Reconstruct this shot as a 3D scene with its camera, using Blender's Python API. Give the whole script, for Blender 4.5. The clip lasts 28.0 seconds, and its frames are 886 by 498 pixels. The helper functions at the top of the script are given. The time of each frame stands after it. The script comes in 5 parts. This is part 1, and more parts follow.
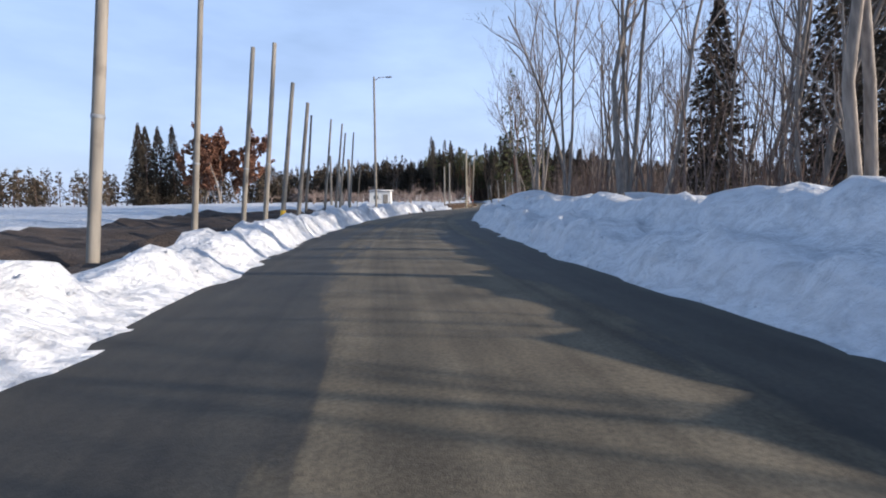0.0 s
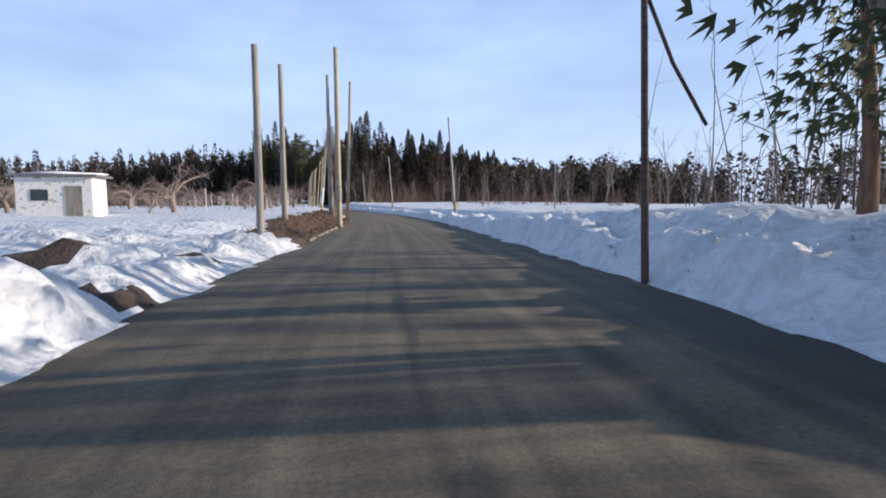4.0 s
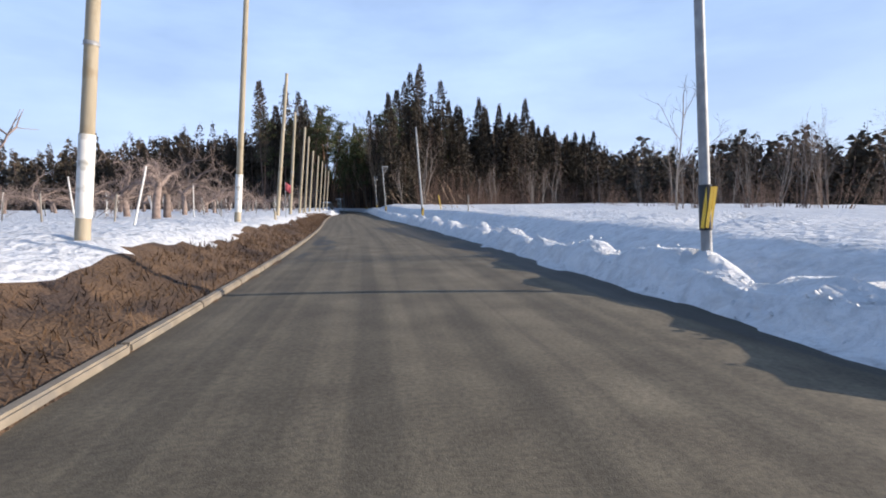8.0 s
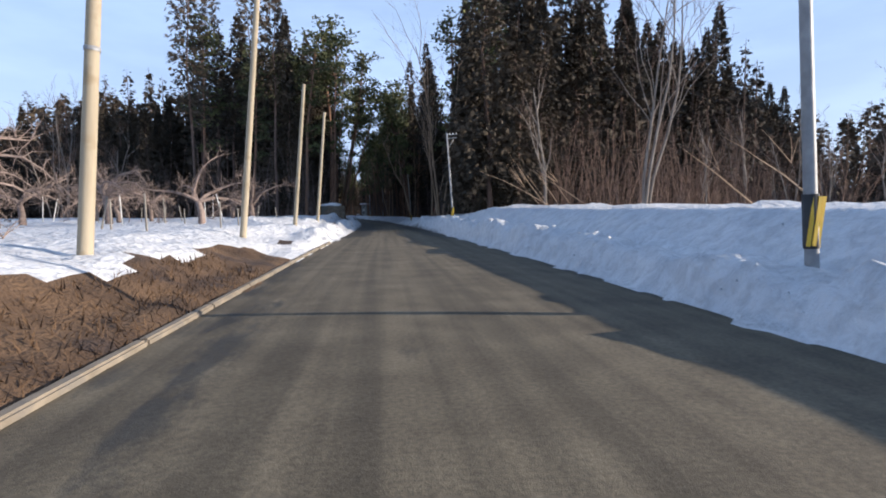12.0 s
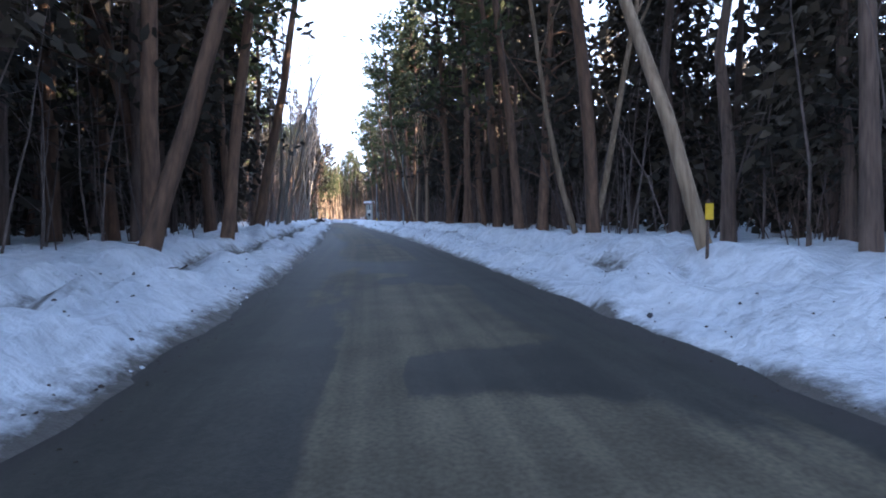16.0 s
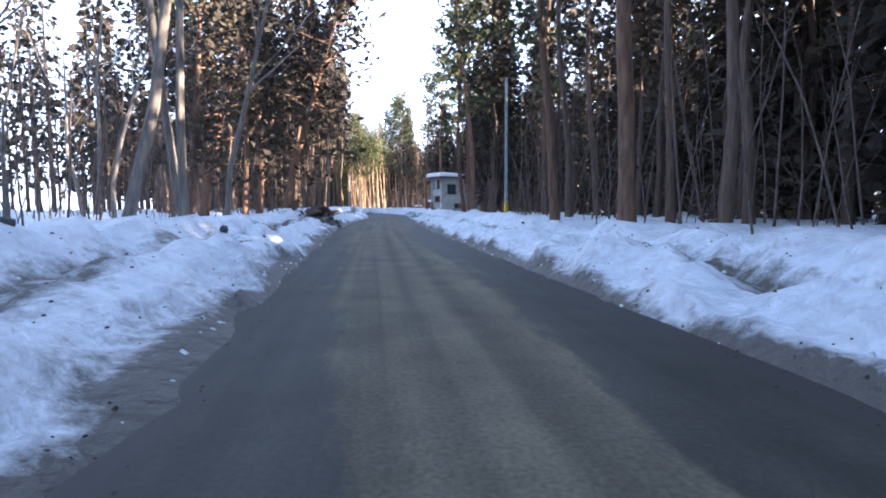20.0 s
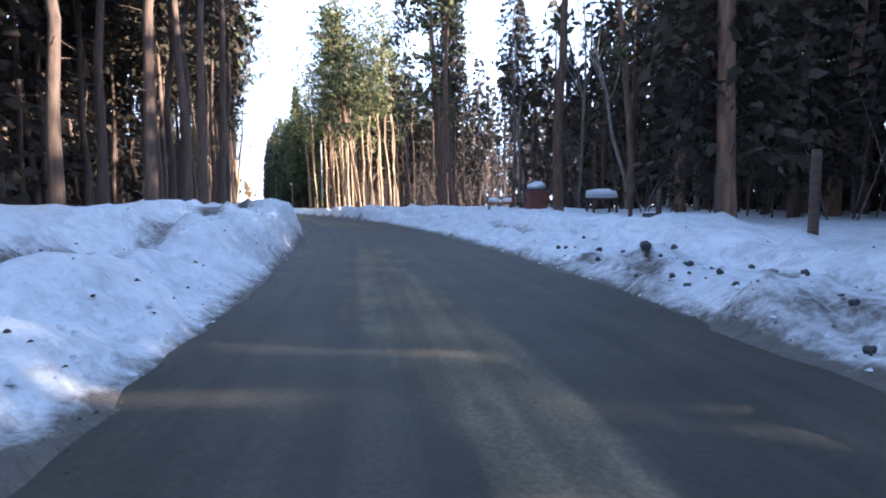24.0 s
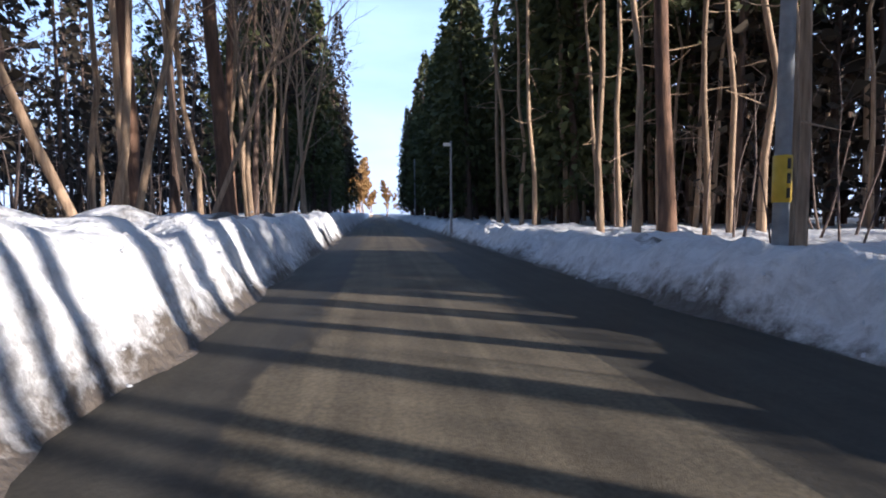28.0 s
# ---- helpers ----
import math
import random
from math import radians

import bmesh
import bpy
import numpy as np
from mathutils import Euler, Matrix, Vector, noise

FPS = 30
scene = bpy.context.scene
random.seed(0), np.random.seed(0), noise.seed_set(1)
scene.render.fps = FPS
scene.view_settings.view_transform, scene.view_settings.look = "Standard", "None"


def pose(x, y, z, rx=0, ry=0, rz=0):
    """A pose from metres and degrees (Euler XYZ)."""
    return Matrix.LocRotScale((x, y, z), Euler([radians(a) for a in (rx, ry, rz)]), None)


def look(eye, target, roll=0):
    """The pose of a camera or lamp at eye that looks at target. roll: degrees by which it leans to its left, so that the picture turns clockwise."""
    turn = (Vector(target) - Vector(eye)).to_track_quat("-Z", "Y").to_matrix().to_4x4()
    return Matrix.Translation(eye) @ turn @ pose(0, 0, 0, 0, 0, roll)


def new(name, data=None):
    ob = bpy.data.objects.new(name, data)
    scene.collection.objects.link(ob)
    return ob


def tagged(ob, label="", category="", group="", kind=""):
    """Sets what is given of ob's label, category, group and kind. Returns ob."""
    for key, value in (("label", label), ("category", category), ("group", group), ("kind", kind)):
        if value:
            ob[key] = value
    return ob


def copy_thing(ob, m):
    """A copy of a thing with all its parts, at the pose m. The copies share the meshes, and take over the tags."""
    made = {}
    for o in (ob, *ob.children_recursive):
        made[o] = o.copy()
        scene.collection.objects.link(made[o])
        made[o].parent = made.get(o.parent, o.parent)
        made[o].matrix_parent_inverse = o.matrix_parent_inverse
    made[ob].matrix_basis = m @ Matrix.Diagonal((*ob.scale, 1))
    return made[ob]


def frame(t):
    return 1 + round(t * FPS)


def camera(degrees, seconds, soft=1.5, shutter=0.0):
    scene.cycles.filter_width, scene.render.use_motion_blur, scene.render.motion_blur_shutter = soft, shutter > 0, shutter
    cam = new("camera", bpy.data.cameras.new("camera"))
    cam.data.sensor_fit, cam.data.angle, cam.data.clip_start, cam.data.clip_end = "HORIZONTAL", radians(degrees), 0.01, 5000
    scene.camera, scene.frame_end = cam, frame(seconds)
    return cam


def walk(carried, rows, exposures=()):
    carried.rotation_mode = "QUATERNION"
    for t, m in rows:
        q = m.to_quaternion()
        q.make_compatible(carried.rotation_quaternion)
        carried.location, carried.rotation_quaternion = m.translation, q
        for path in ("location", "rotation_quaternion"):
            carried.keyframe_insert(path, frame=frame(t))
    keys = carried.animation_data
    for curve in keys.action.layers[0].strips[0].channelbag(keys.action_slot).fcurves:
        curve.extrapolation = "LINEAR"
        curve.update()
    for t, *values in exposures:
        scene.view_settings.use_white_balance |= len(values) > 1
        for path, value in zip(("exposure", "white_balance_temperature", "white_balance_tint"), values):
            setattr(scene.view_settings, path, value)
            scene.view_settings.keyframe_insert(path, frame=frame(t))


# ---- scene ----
# the camera and its walk
cam = camera(80.0, 28.0, soft=1.9)
ROWS = [
    (0, 0.00, -0.00, -5.25, 3.87), (0.5, -1.36, 7.04, -5.15, 3.30), (1, -2.58, 14.07, -4.87, 1.47), (1.5, -3.51, 21.13, -4.71, -1.11),
    (2, -4.12, 28.25, -4.84, -3.95), (2.5, -4.37, 35.43, -4.88, -6.85), (3, -4.27, 42.65, -4.93, -9.52), (3.5, -3.85, 49.90, -4.97, -11.91),
    (4, -3.16, 57.20, -4.92, -13.53), (4.5, -2.32, 64.53, -4.82, -14.40), (5, -1.40, 71.92, -4.73, -14.52), (5.5, -0.51, 79.37, -4.66, -13.90),
    (6, 0.26, 86.90, -4.64, -12.55), (6.5, 0.86, 94.50, -4.45, -11.26), (7, 1.30, 102.17, -4.36, -10.06), (7.5, 1.59, 109.91, -4.48, -9.06),
    (8, 1.77, 117.70, -4.55, -8.34), (8.5, 1.83, 125.53, -4.68, -7.39), (9, 1.77, 133.40, -4.97, -6.43), (9.5, 1.57, 141.29, -4.79, -5.44),
    (10, 1.24, 149.19, -4.36, -4.56), (10.5, 0.81, 157.12, -4.09, -4.08), (11, 0.37, 165.10, -4.30, -4.31), (11.5, -0.03, 173.12, -4.20, -4.72),
    (12, -0.35, 181.16, -3.72, -5.49), (12.5, -0.58, 189.26, -3.37, -6.06), (13, -0.75, 197.41, -3.38, -6.34), (13.5, -0.90, 205.63, -3.56, -6.38),
    (14, -1.06, 213.91, -3.72, -6.19), (14.5, -1.26, 222.25, -3.73, -5.80), (15, -1.54, 230.64, -3.45, -5.24), (15.5, -1.88, 239.04, -3.37, -4.83),
    (16, -2.30, 247.41, -3.32, -4.26), (16.5, -2.81, 255.76, -3.44, -3.54), (17, -3.43, 264.07, -3.74, -2.65), (17.5, -4.18, 272.38, -4.17, -1.77),
    (18, -5.08, 280.72, -4.38, -0.76), (18.5, -6.16, 289.07, -4.47, 0.74), (19, -7.44, 297.41, -4.56, 1.90), (19.5, -8.72, 305.75, -4.57, 0.78),
    (20, -9.89, 314.11, -4.55, 0.40), (20.5, -11.05, 322.45, -4.60, 0.68), (21, -12.22, 330.79, -4.39, 0.60), (21.5, -13.36, 339.13, -4.62, 0.07),
    (22, -14.39, 347.50, -4.75, -0.73), (22.5, -15.32, 355.87, -4.83, -1.39), (23, -16.19, 364.23, -4.86, -1.53), (23.5, -17.10, 372.58, -4.86, -0.83),
    (24, -18.18, 380.85, -4.80, 1.02), (24.5, -19.53, 388.96, -4.58, 3.08), (25, -21.17, 396.85, -4.26, 5.62), (25.5, -23.14, 404.42, -3.95, 8.86),
    (26, -25.44, 411.61, -3.62, 11.76), (26.5, -27.96, 418.36, -3.33, 14.50), (27, -30.59, 424.71, -3.42, 15.66), (27.5, -33.18, 430.75, -3.74, 16.12),
    (28, -35.73, 436.57, -3.97, 16.39),
]
walk(cam, [(t, pose(x, y, 1.2, 90 + tilt, 0.38, turn)) for t, x, y, tilt, turn in ROWS],
     exposures=[(0.0, 0.45, 5450, 16), (3.5, 0.45, 5450, 16), (8.0, 0.55, 5500, 16), (12.5, 0.65, 5500, 16), (14.6, 2.4, 5500, 19), (15.5, 2.85, 5550, 19), (16.2, 3.0, 5550, 19), (17.5, 3.3, 5600, 20), (20.0, 2.95, 5600, 20), (24.0, 2.65, 5350, 18), (25.0, 2.7, 5300, 18), (26.0, 2.55, 5250, 18), (27.0, 2.3, 5200, 18), (28.0, 1.1, 5150, 18)])

# daylight: a low afternoon sun from the right of the road, and a pale hazy sky
SUN_AZIMUTH, SUN_HEIGHT = radians(98), radians(15.5)
world = bpy.data.worlds.new("sky")
scene.world = world
world.use_nodes = True
sky = world.node_tree.nodes.new("ShaderNodeTexSky")
sky.sky_type, sky.sun_disc = "NISHITA", False
sky.sun_elevation, sky.sun_rotation = SUN_HEIGHT, SUN_AZIMUTH
sky.air_density, sky.dust_density, sky.ozone_density = 1.0, 2.0, 1.5
# thin high cloud veils the blue
wn, wl = world.node_tree.nodes, world.node_tree.links
veil_at, veil_map, veil = wn.new("ShaderNodeTexCoord"), wn.new("ShaderNodeMapping"), wn.new("ShaderNodeTexNoise")
veil_map.inputs["Scale"].default_value = (1.0, 1.0, 3.5)
veil.inputs["Scale"].default_value, veil.inputs["Detail"].default_value, veil.inputs["Roughness"].default_value = 2.2, 7, 0.55
veil_amount, veil_mix = wn.new("ShaderNodeMapRange"), wn.new("ShaderNodeMix")
veil_amount.inputs[1].default_value, veil_amount.inputs[2].default_value = 0.3, 0.7
veil_amount.inputs[3].default_value, veil_amount.inputs[4].default_value = 0.5, 0.95
veil_mix.data_type = "RGBA"
# the haze is bright and pale low down, thinner and deeper overhead
haze_up, haze_ramp = wn.new("ShaderNodeSeparateXYZ"), wn.new("ShaderNodeValToRGB")
haze_ramp.color_ramp.elements[0].position, haze_ramp.color_ramp.elements[0].color = 0.0, (0.72, 0.81, 0.93, 1)
haze_ramp.color_ramp.elements[1].position, haze_ramp.color_ramp.elements[1].color = 0.9, (0.15, 0.21, 0.30, 1)
haze_mid, haze_high = haze_ramp.color_ramp.elements.new(0.30), haze_ramp.color_ramp.elements.new(0.56)
haze_mid.color, haze_high.color = (0.56, 0.69, 0.85, 1), (0.24, 0.33, 0.43, 1)
haze_gain = wn.new("ShaderNodeVectorMath")
haze_gain.operation, haze_gain.inputs[3].default_value = "SCALE", 10.0
wl.new(veil_at.outputs["Generated"], haze_up.inputs[0])
wl.new(haze_up.outputs["Z"], haze_ramp.inputs[0])
wl.new(haze_ramp.outputs[0], haze_gain.inputs[0])
wl.new(haze_gain.outputs[0], veil_mix.inputs[7])
wl.new(veil_at.outputs["Generated"], veil_map.inputs[0])
wl.new(veil_map.outputs[0], veil.inputs["Vector"])
wl.new(veil.outputs[0], veil_amount.inputs[0])
wl.new(veil_amount.outputs[0], veil_mix.inputs[0])
wl.new(sky.outputs[0], veil_mix.inputs[6])
wl.new(veil_mix.outputs[2], wn["Background"].inputs[0])
wn["Background"].inputs[1].default_value = 0.085
sun_way = Vector((math.sin(SUN_AZIMUTH) * math.cos(SUN_HEIGHT), math.cos(SUN_AZIMUTH) * math.cos(SUN_HEIGHT), math.sin(SUN_HEIGHT)))
sun = new("sun", bpy.data.lights.new("sun", "SUN"))
sun.data.energy, sun.data.angle, sun.data.color = 5.0, radians(0.6), (1.0, 0.80, 0.54)
sun.matrix_world = look(sun_way * 200, (0, 0, 0))

# ---- materials ----
def material(name, low, high, scale=4.0, rough=0.8, bump=0.3, fine=40.0, metal=0.0, stain=None, stain_scale=0.6, stain_from=0.55, each=0.0, stretch=(1, 1, 1), bump_scale=None, clear=0.0):
    """A procedural surface: two colours mixed by noise, a stain of its own shape, and fine relief."""
    m = bpy.data.materials.new(name)
    m.use_nodes = True
    n, l = m.node_tree.nodes, m.node_tree.links
    b = n["Principled BSDF"]
    b.inputs["Roughness"].default_value, b.inputs["Metallic"].default_value = rough, metal
    b.inputs["Coat Weight"].default_value = clear
    co = n.new("ShaderNodeTexCoord")
    mp = n.new("ShaderNodeMapping")
    mp.inputs["Scale"].default_value = stretch
    l.new(co.outputs["Object"], mp.inputs[0])
    big = n.new("ShaderNodeTexNoise")
    big.inputs["Scale"].default_value, big.inputs["Detail"].default_value = scale, 6
    l.new(mp.outputs[0], big.inputs["Vector"])
    ramp = n.new("ShaderNodeValToRGB")
    ramp.color_ramp.elements[0].position, ramp.color_ramp.elements[1].position = 0.3, 0.7
    ramp.color_ramp.elements[0].color, ramp.color_ramp.elements[1].color = (*low, 1), (*high, 1)
    l.new(big.outputs[0], ramp.inputs[0])
    out = ramp.outputs[0]
    if stain:
        sn = n.new("ShaderNodeTexNoise")
        sn.inputs["Scale"].default_value, sn.inputs["Detail"].default_value = stain_scale, 8
        l.new(co.outputs["Object"], sn.inputs["Vector"])
        sr = n.new("ShaderNodeMapRange")
        sr.inputs[1].default_value, sr.inputs[2].default_value = stain_from, stain_from + 0.08
        l.new(sn.outputs[0], sr.inputs[0])
        mx = n.new("ShaderNodeMix")
        mx.data_type = "RGBA"
        l.new(sr.outputs[0], mx.inputs[0])
        l.new(out, mx.inputs[6])
        mx.inputs[7].default_value = (*stain, 1)
        out = mx.outputs[2]
    if each:
        oi = n.new("ShaderNodeObjectInfo")
        mr = n.new("ShaderNodeMapRange")
        mr.inputs[3].default_value, mr.inputs[4].default_value = 1 - each, 1 + each
        l.new(oi.outputs["Random"], mr.inputs[0])
        hs = n.new("ShaderNodeHueSaturation")
        l.new(mr.outputs[0], hs.inputs["Value"])
        l.new(out, hs.inputs["Color"])
        out = hs.outputs[0]
    l.new(out, b.inputs["Base Color"])
    fn = n.new("ShaderNodeTexNoise")
    fn.inputs["Scale"].default_value, fn.inputs["Detail"].default_value = fine, 4
    l.new(mp.outputs[0], fn.inputs["Vector"])
    bp = n.new("ShaderNodeBump")
    bp.inputs["Strength"].default_value, bp.inputs["Distance"].default_value = bump, bump_scale or 0.02
    l.new(fn.outputs[0], bp.inputs["Height"])
    l.new(bp.outputs[0], b.inputs["Normal"])
    return m


def snow_material():
    """Old snow: white, grainy, with grit that lies where the plough threw it (the attribute 'grit')."""
    m = material("snow", (0.68, 0.71, 0.75), (0.82, 0.83, 0.84), 0.9, 0.6, 0.95, 5.0, bump_scale=0.11)
    n, l = m.node_tree.nodes, m.node_tree.links
    b = n["Principled BSDF"]
    b.inputs["Subsurface Weight"].default_value = 0.0
    base = b.inputs["Base Color"].links[0].from_socket
    ice = n.new("ShaderNodeTexNoise")
    ice.inputs["Scale"].default_value, ice.inputs["Detail"].default_value, ice.inputs["Roughness"].default_value, ice.inputs["Distortion"].default_value = 3.2, 9, 0.7, 0.6
    ico = n.new("ShaderNodeTexCoord")
    l.new(ico.outputs["Object"], ice.inputs["Vector"])
    ir = n.new("ShaderNodeMapRange")
    ir.inputs[1].default_value, ir.inputs[2].default_value, ir.inputs[3].default_value, ir.inputs[4].default_value = 0.36, 0.58, 0.74, 1.0
    l.new(ice.outputs[0], ir.inputs[0])
    im = n.new("ShaderNodeMix")
    im.data_type, im.blend_type = "RGBA", "MULTIPLY"
    im.inputs[0].default_value = 1.0
    l.new(base, im.inputs[6])
    l.new(ir.outputs[0], im.inputs[7])
    base = im.outputs[2]
    at = n.new("ShaderNodeAttribute")
    at.attribute_name = "grit"
    no = n.new("ShaderNodeTexNoise")
    no.inputs["Scale"].default_value, no.inputs["Detail"].default_value, no.inputs["Roughness"].default_value = 5.0, 10, 0.7
    co = n.new("ShaderNodeTexCoord")
    l.new(co.outputs["Object"], no.inputs["Vector"])
    ad = n.new("ShaderNodeMath")
    ad.operation = "ADD"
    l.new(at.outputs["Fac"], ad.inputs[0])
    l.new(no.outputs[0], ad.inputs[1])
    mr = n.new("ShaderNodeMapRange")
    mr.inputs[1].default_value, mr.inputs[2].default_value = 0.95, 1.3
    l.new(ad.outputs[0], mr.inputs[0])
    mx = n.new("ShaderNodeMix")
    mx.data_type = "RGBA"
    l.new(mr.outputs[0], mx.inputs[0])
    l.new(base, mx.inputs[6])
    mx.inputs[7].default_value = (0.10, 0.085, 0.07, 1)
    l.new(mx.outputs[2], b.inputs["Base Color"])
    return m


def asphalt_material():
    """Worn asphalt: grey aggregate, paler wheel tracks, dark damp patches that shine a little, painted shade in the
    avenue.
    """
    m = material("asphalt", (0.094, 0.077, 0.050), (0.165, 0.139, 0.092), 1.3, 0.85, 0.35, 90.0, bump_scale=0.01)
    n, l = m.node_tree.nodes, m.node_tree.links
    b = n["Principled BSDF"]
    base = b.inputs["Base Color"].links[0].from_socket
    grain = n.new("ShaderNodeTexNoise")
    grain.inputs["Scale"].default_value, grain.inputs["Detail"].default_value = 28.0, 8
    gco = n.new("ShaderNodeTexCoord")
    l.new(gco.outputs["Object"], grain.inputs["Vector"])
    gr = n.new("ShaderNodeMapRange")
    gr.inputs[1].default_value, gr.inputs[2].default_value, gr.inputs[3].default_value, gr.inputs[4].default_value = 0.3, 0.7, 0.72, 1.25
    l.new(grain.outputs[0], gr.inputs[0])
    gm = n.new("ShaderNodeMix")
    gm.data_type, gm.blend_type = "RGBA", "MULTIPLY"
    gm.inputs[0].default_value = 1.0
    l.new(base, gm.inputs[6])
    l.new(gr.outputs[0], gm.inputs[7])
    base = gm.outputs[2]
    uv = n.new("ShaderNodeUVMap")
    mp = n.new("ShaderNodeMapping")
    mp.inputs["Scale"].default_value = (0.5, 0.05, 1)
    l.new(uv.outputs[0], mp.inputs[0])
    no = n.new("ShaderNodeTexNoise")
    no.inputs["Scale"].default_value, no.inputs["Detail"].default_value = 1.0, 5
    l.new(mp.outputs[0], no.inputs["Vector"])
    at = n.new("ShaderNodeAttribute")
    at.attribute_name = "damp_shade"
    ad = n.new("ShaderNodeMath")
    ad.operation = "ADD"
    l.new(no.outputs[0], ad.inputs[0])
    l.new(at.outputs["Fac"], ad.inputs[1])
    # ragged edges of the damp patches
    mp2 = n.new("ShaderNodeMapping")
    mp2.inputs["Scale"].default_value = (2.2, 0.7, 1)
    l.new(uv.outputs[0], mp2.inputs[0])
    rag = n.new("ShaderNodeTexNoise")
    rag.inputs["Scale"].default_value, rag.inputs["Detail"].default_value, rag.inputs["Roughness"].default_value = 1.0, 8, 0.65
    l.new(mp2.outputs[0], rag.inputs["Vector"])
    rg = n.new("ShaderNodeMath")
    rg.operation = "MULTIPLY_ADD"
    rg.inputs[1].default_value = 0.32
    l.new(rag.outputs[0], rg.inputs[0])
    l.new(ad.outputs[0], rg.inputs[2])
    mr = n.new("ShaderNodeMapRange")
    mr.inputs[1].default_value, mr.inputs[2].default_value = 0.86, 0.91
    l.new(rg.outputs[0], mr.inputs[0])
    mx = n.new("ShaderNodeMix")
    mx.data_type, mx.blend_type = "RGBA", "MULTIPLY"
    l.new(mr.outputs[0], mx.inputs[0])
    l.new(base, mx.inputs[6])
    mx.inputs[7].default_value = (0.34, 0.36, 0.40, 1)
    # long streaks left by tyres
    mp3 = n.new("ShaderNodeMapping")
    mp3.inputs["Scale"].default_value = (3.2, 0.045, 1)
    l.new(uv.outputs[0], mp3.inputs[0])
    st = n.new("ShaderNodeTexNoise")
    st.inputs["Scale"].default_value, st.inputs["Detail"].default_value, st.inputs["Distortion"].default_value = 1.0, 4, 0.3
    l.new(mp3.outputs[0], st.inputs["Vector"])
    sm = n.new("ShaderNodeMapRange")
    sm.inputs[1].default_value, sm.inputs[2].default_value, sm.inputs[3].default_value, sm.inputs[4].default_value = 0.36, 0.64, 0.72, 1.22
    l.new(st.outputs[0], sm.inputs[0])
    sx = n.new("ShaderNodeMix")
    sx.data_type, sx.blend_type = "RGBA", "MULTIPLY"
    sx.inputs[0].default_value = 1.0
    l.new(mx.outputs[2], sx.inputs[6])
    l.new(sm.outputs[0], sx.inputs[7])
    # soil and slush along the edges in the wood
    so = n.new("ShaderNodeAttribute")
    so.attribute_name = "soil"
    sa = n.new("ShaderNodeMath")
    sa.operation = "MULTIPLY_ADD"
    sa.inputs[1].default_value = 0.9
    l.new(rag.outputs[0], sa.inputs[0])
    l.new(so.outputs["Fac"], sa.inputs[2])
    sr2 = n.new("ShaderNodeMapRange")
    sr2.inputs[1].default_value, sr2.inputs[2].default_value = 0.84, 1.1
    l.new(sa.outputs[0], sr2.inputs[0])
    sd = n.new("ShaderNodeMix")
    sd.data_type = "RGBA"
    l.new(sr2.outputs[0], sd.inputs[0])
    l.new(sx.outputs[2], sd.inputs[6])
    sd.inputs[7].default_value = (0.045, 0.037, 0.031, 1)
    l.new(sd.outputs[2], b.inputs["Base Color"])
    ro = n.new("ShaderNodeMapRange")
    ro.inputs[3].default_value, ro.inputs[4].default_value = 0.85, 0.68
    l.new(mr.outputs[0], ro.inputs[0])
    l.new(ro.outputs[0], b.inputs["Roughness"])
    return m


SNOW = snow_material()
ASPHALT = asphalt_material()
CLEAN_SNOW = material("packed_snow", (0.78, 0.80, 0.84), (0.88, 0.88, 0.88), 2.0, 0.6, 0.5, 9.0, bump_scale=0.04)
SOIL = material("dark_soil", (0.035, 0.028, 0.025), (0.09, 0.065, 0.05), 2.5, 0.95, 0.9, 18.0, bump_scale=0.05)
DRY_GRASS = material("dry_grass", (0.060, 0.036, 0.021), (0.155, 0.096, 0.052), 1.6, 0.95, 0.9, 22.0, stain=(0.06, 0.04, 0.03), stain_scale=1.1, bump_scale=0.06)
CONCRETE = material("concrete", (0.17, 0.145, 0.11), (0.30, 0.26, 0.20), 3.0, 0.85, 0.3, 60.0, stain=(0.20, 0.18, 0.15), stain_scale=2.5, bump_scale=0.01)
POLE_GREY = material("weathered_pole", (0.17, 0.155, 0.135), (0.31, 0.285, 0.24), 2.0, 0.8, 0.3, 50.0, stretch=(4, 4, 0.4), stain=(0.16, 0.14, 0.12), stain_scale=1.2, each=0.15, bump_scale=0.01)
POLE_TAN = material("tan_pole", (0.29, 0.25, 0.175), (0.42, 0.365, 0.265), 2.0, 0.8, 0.3, 50.0, stretch=(4, 4, 0.4), stain=(0.27, 0.22, 0.14), stain_scale=1.4, each=0.12, bump_scale=0.01)
WHITE_PAINT = material("white_paint", (0.62, 0.61, 0.57), (0.80, 0.79, 0.75), 3.0, 0.6, 0.2, 50.0, stain=(0.42, 0.40, 0.35), stain_scale=3.0)
YELLOW = material("yellow_band", (0.62, 0.40, 0.02), (0.78, 0.52, 0.04), 5.0, 0.5, 0.1, 50.0)
BLACK = material("black_stripe", (0.02, 0.02, 0.02), (0.05, 0.05, 0.05), 5.0, 0.5, 0.1, 50.0)
STEEL = material("galvanised_steel", (0.24, 0.25, 0.26), (0.38, 0.39, 0.40), 6.0, 0.6, 0.1, 60.0, metal=0.3)
CEDAR_BARK = material("cedar_bark", (0.078, 0.053, 0.042), (0.18, 0.122, 0.092), 3.0, 0.95, 0.9, 14.0, stretch=(5, 5, 0.5), each=0.25, bump_scale=0.03)
PINE_BARK = material("pine_bark", (0.10, 0.062, 0.045), (0.27, 0.155, 0.095), 2.0, 0.95, 0.9, 10.0, stretch=(4, 4, 0.8), each=0.25, bump_scale=0.03)
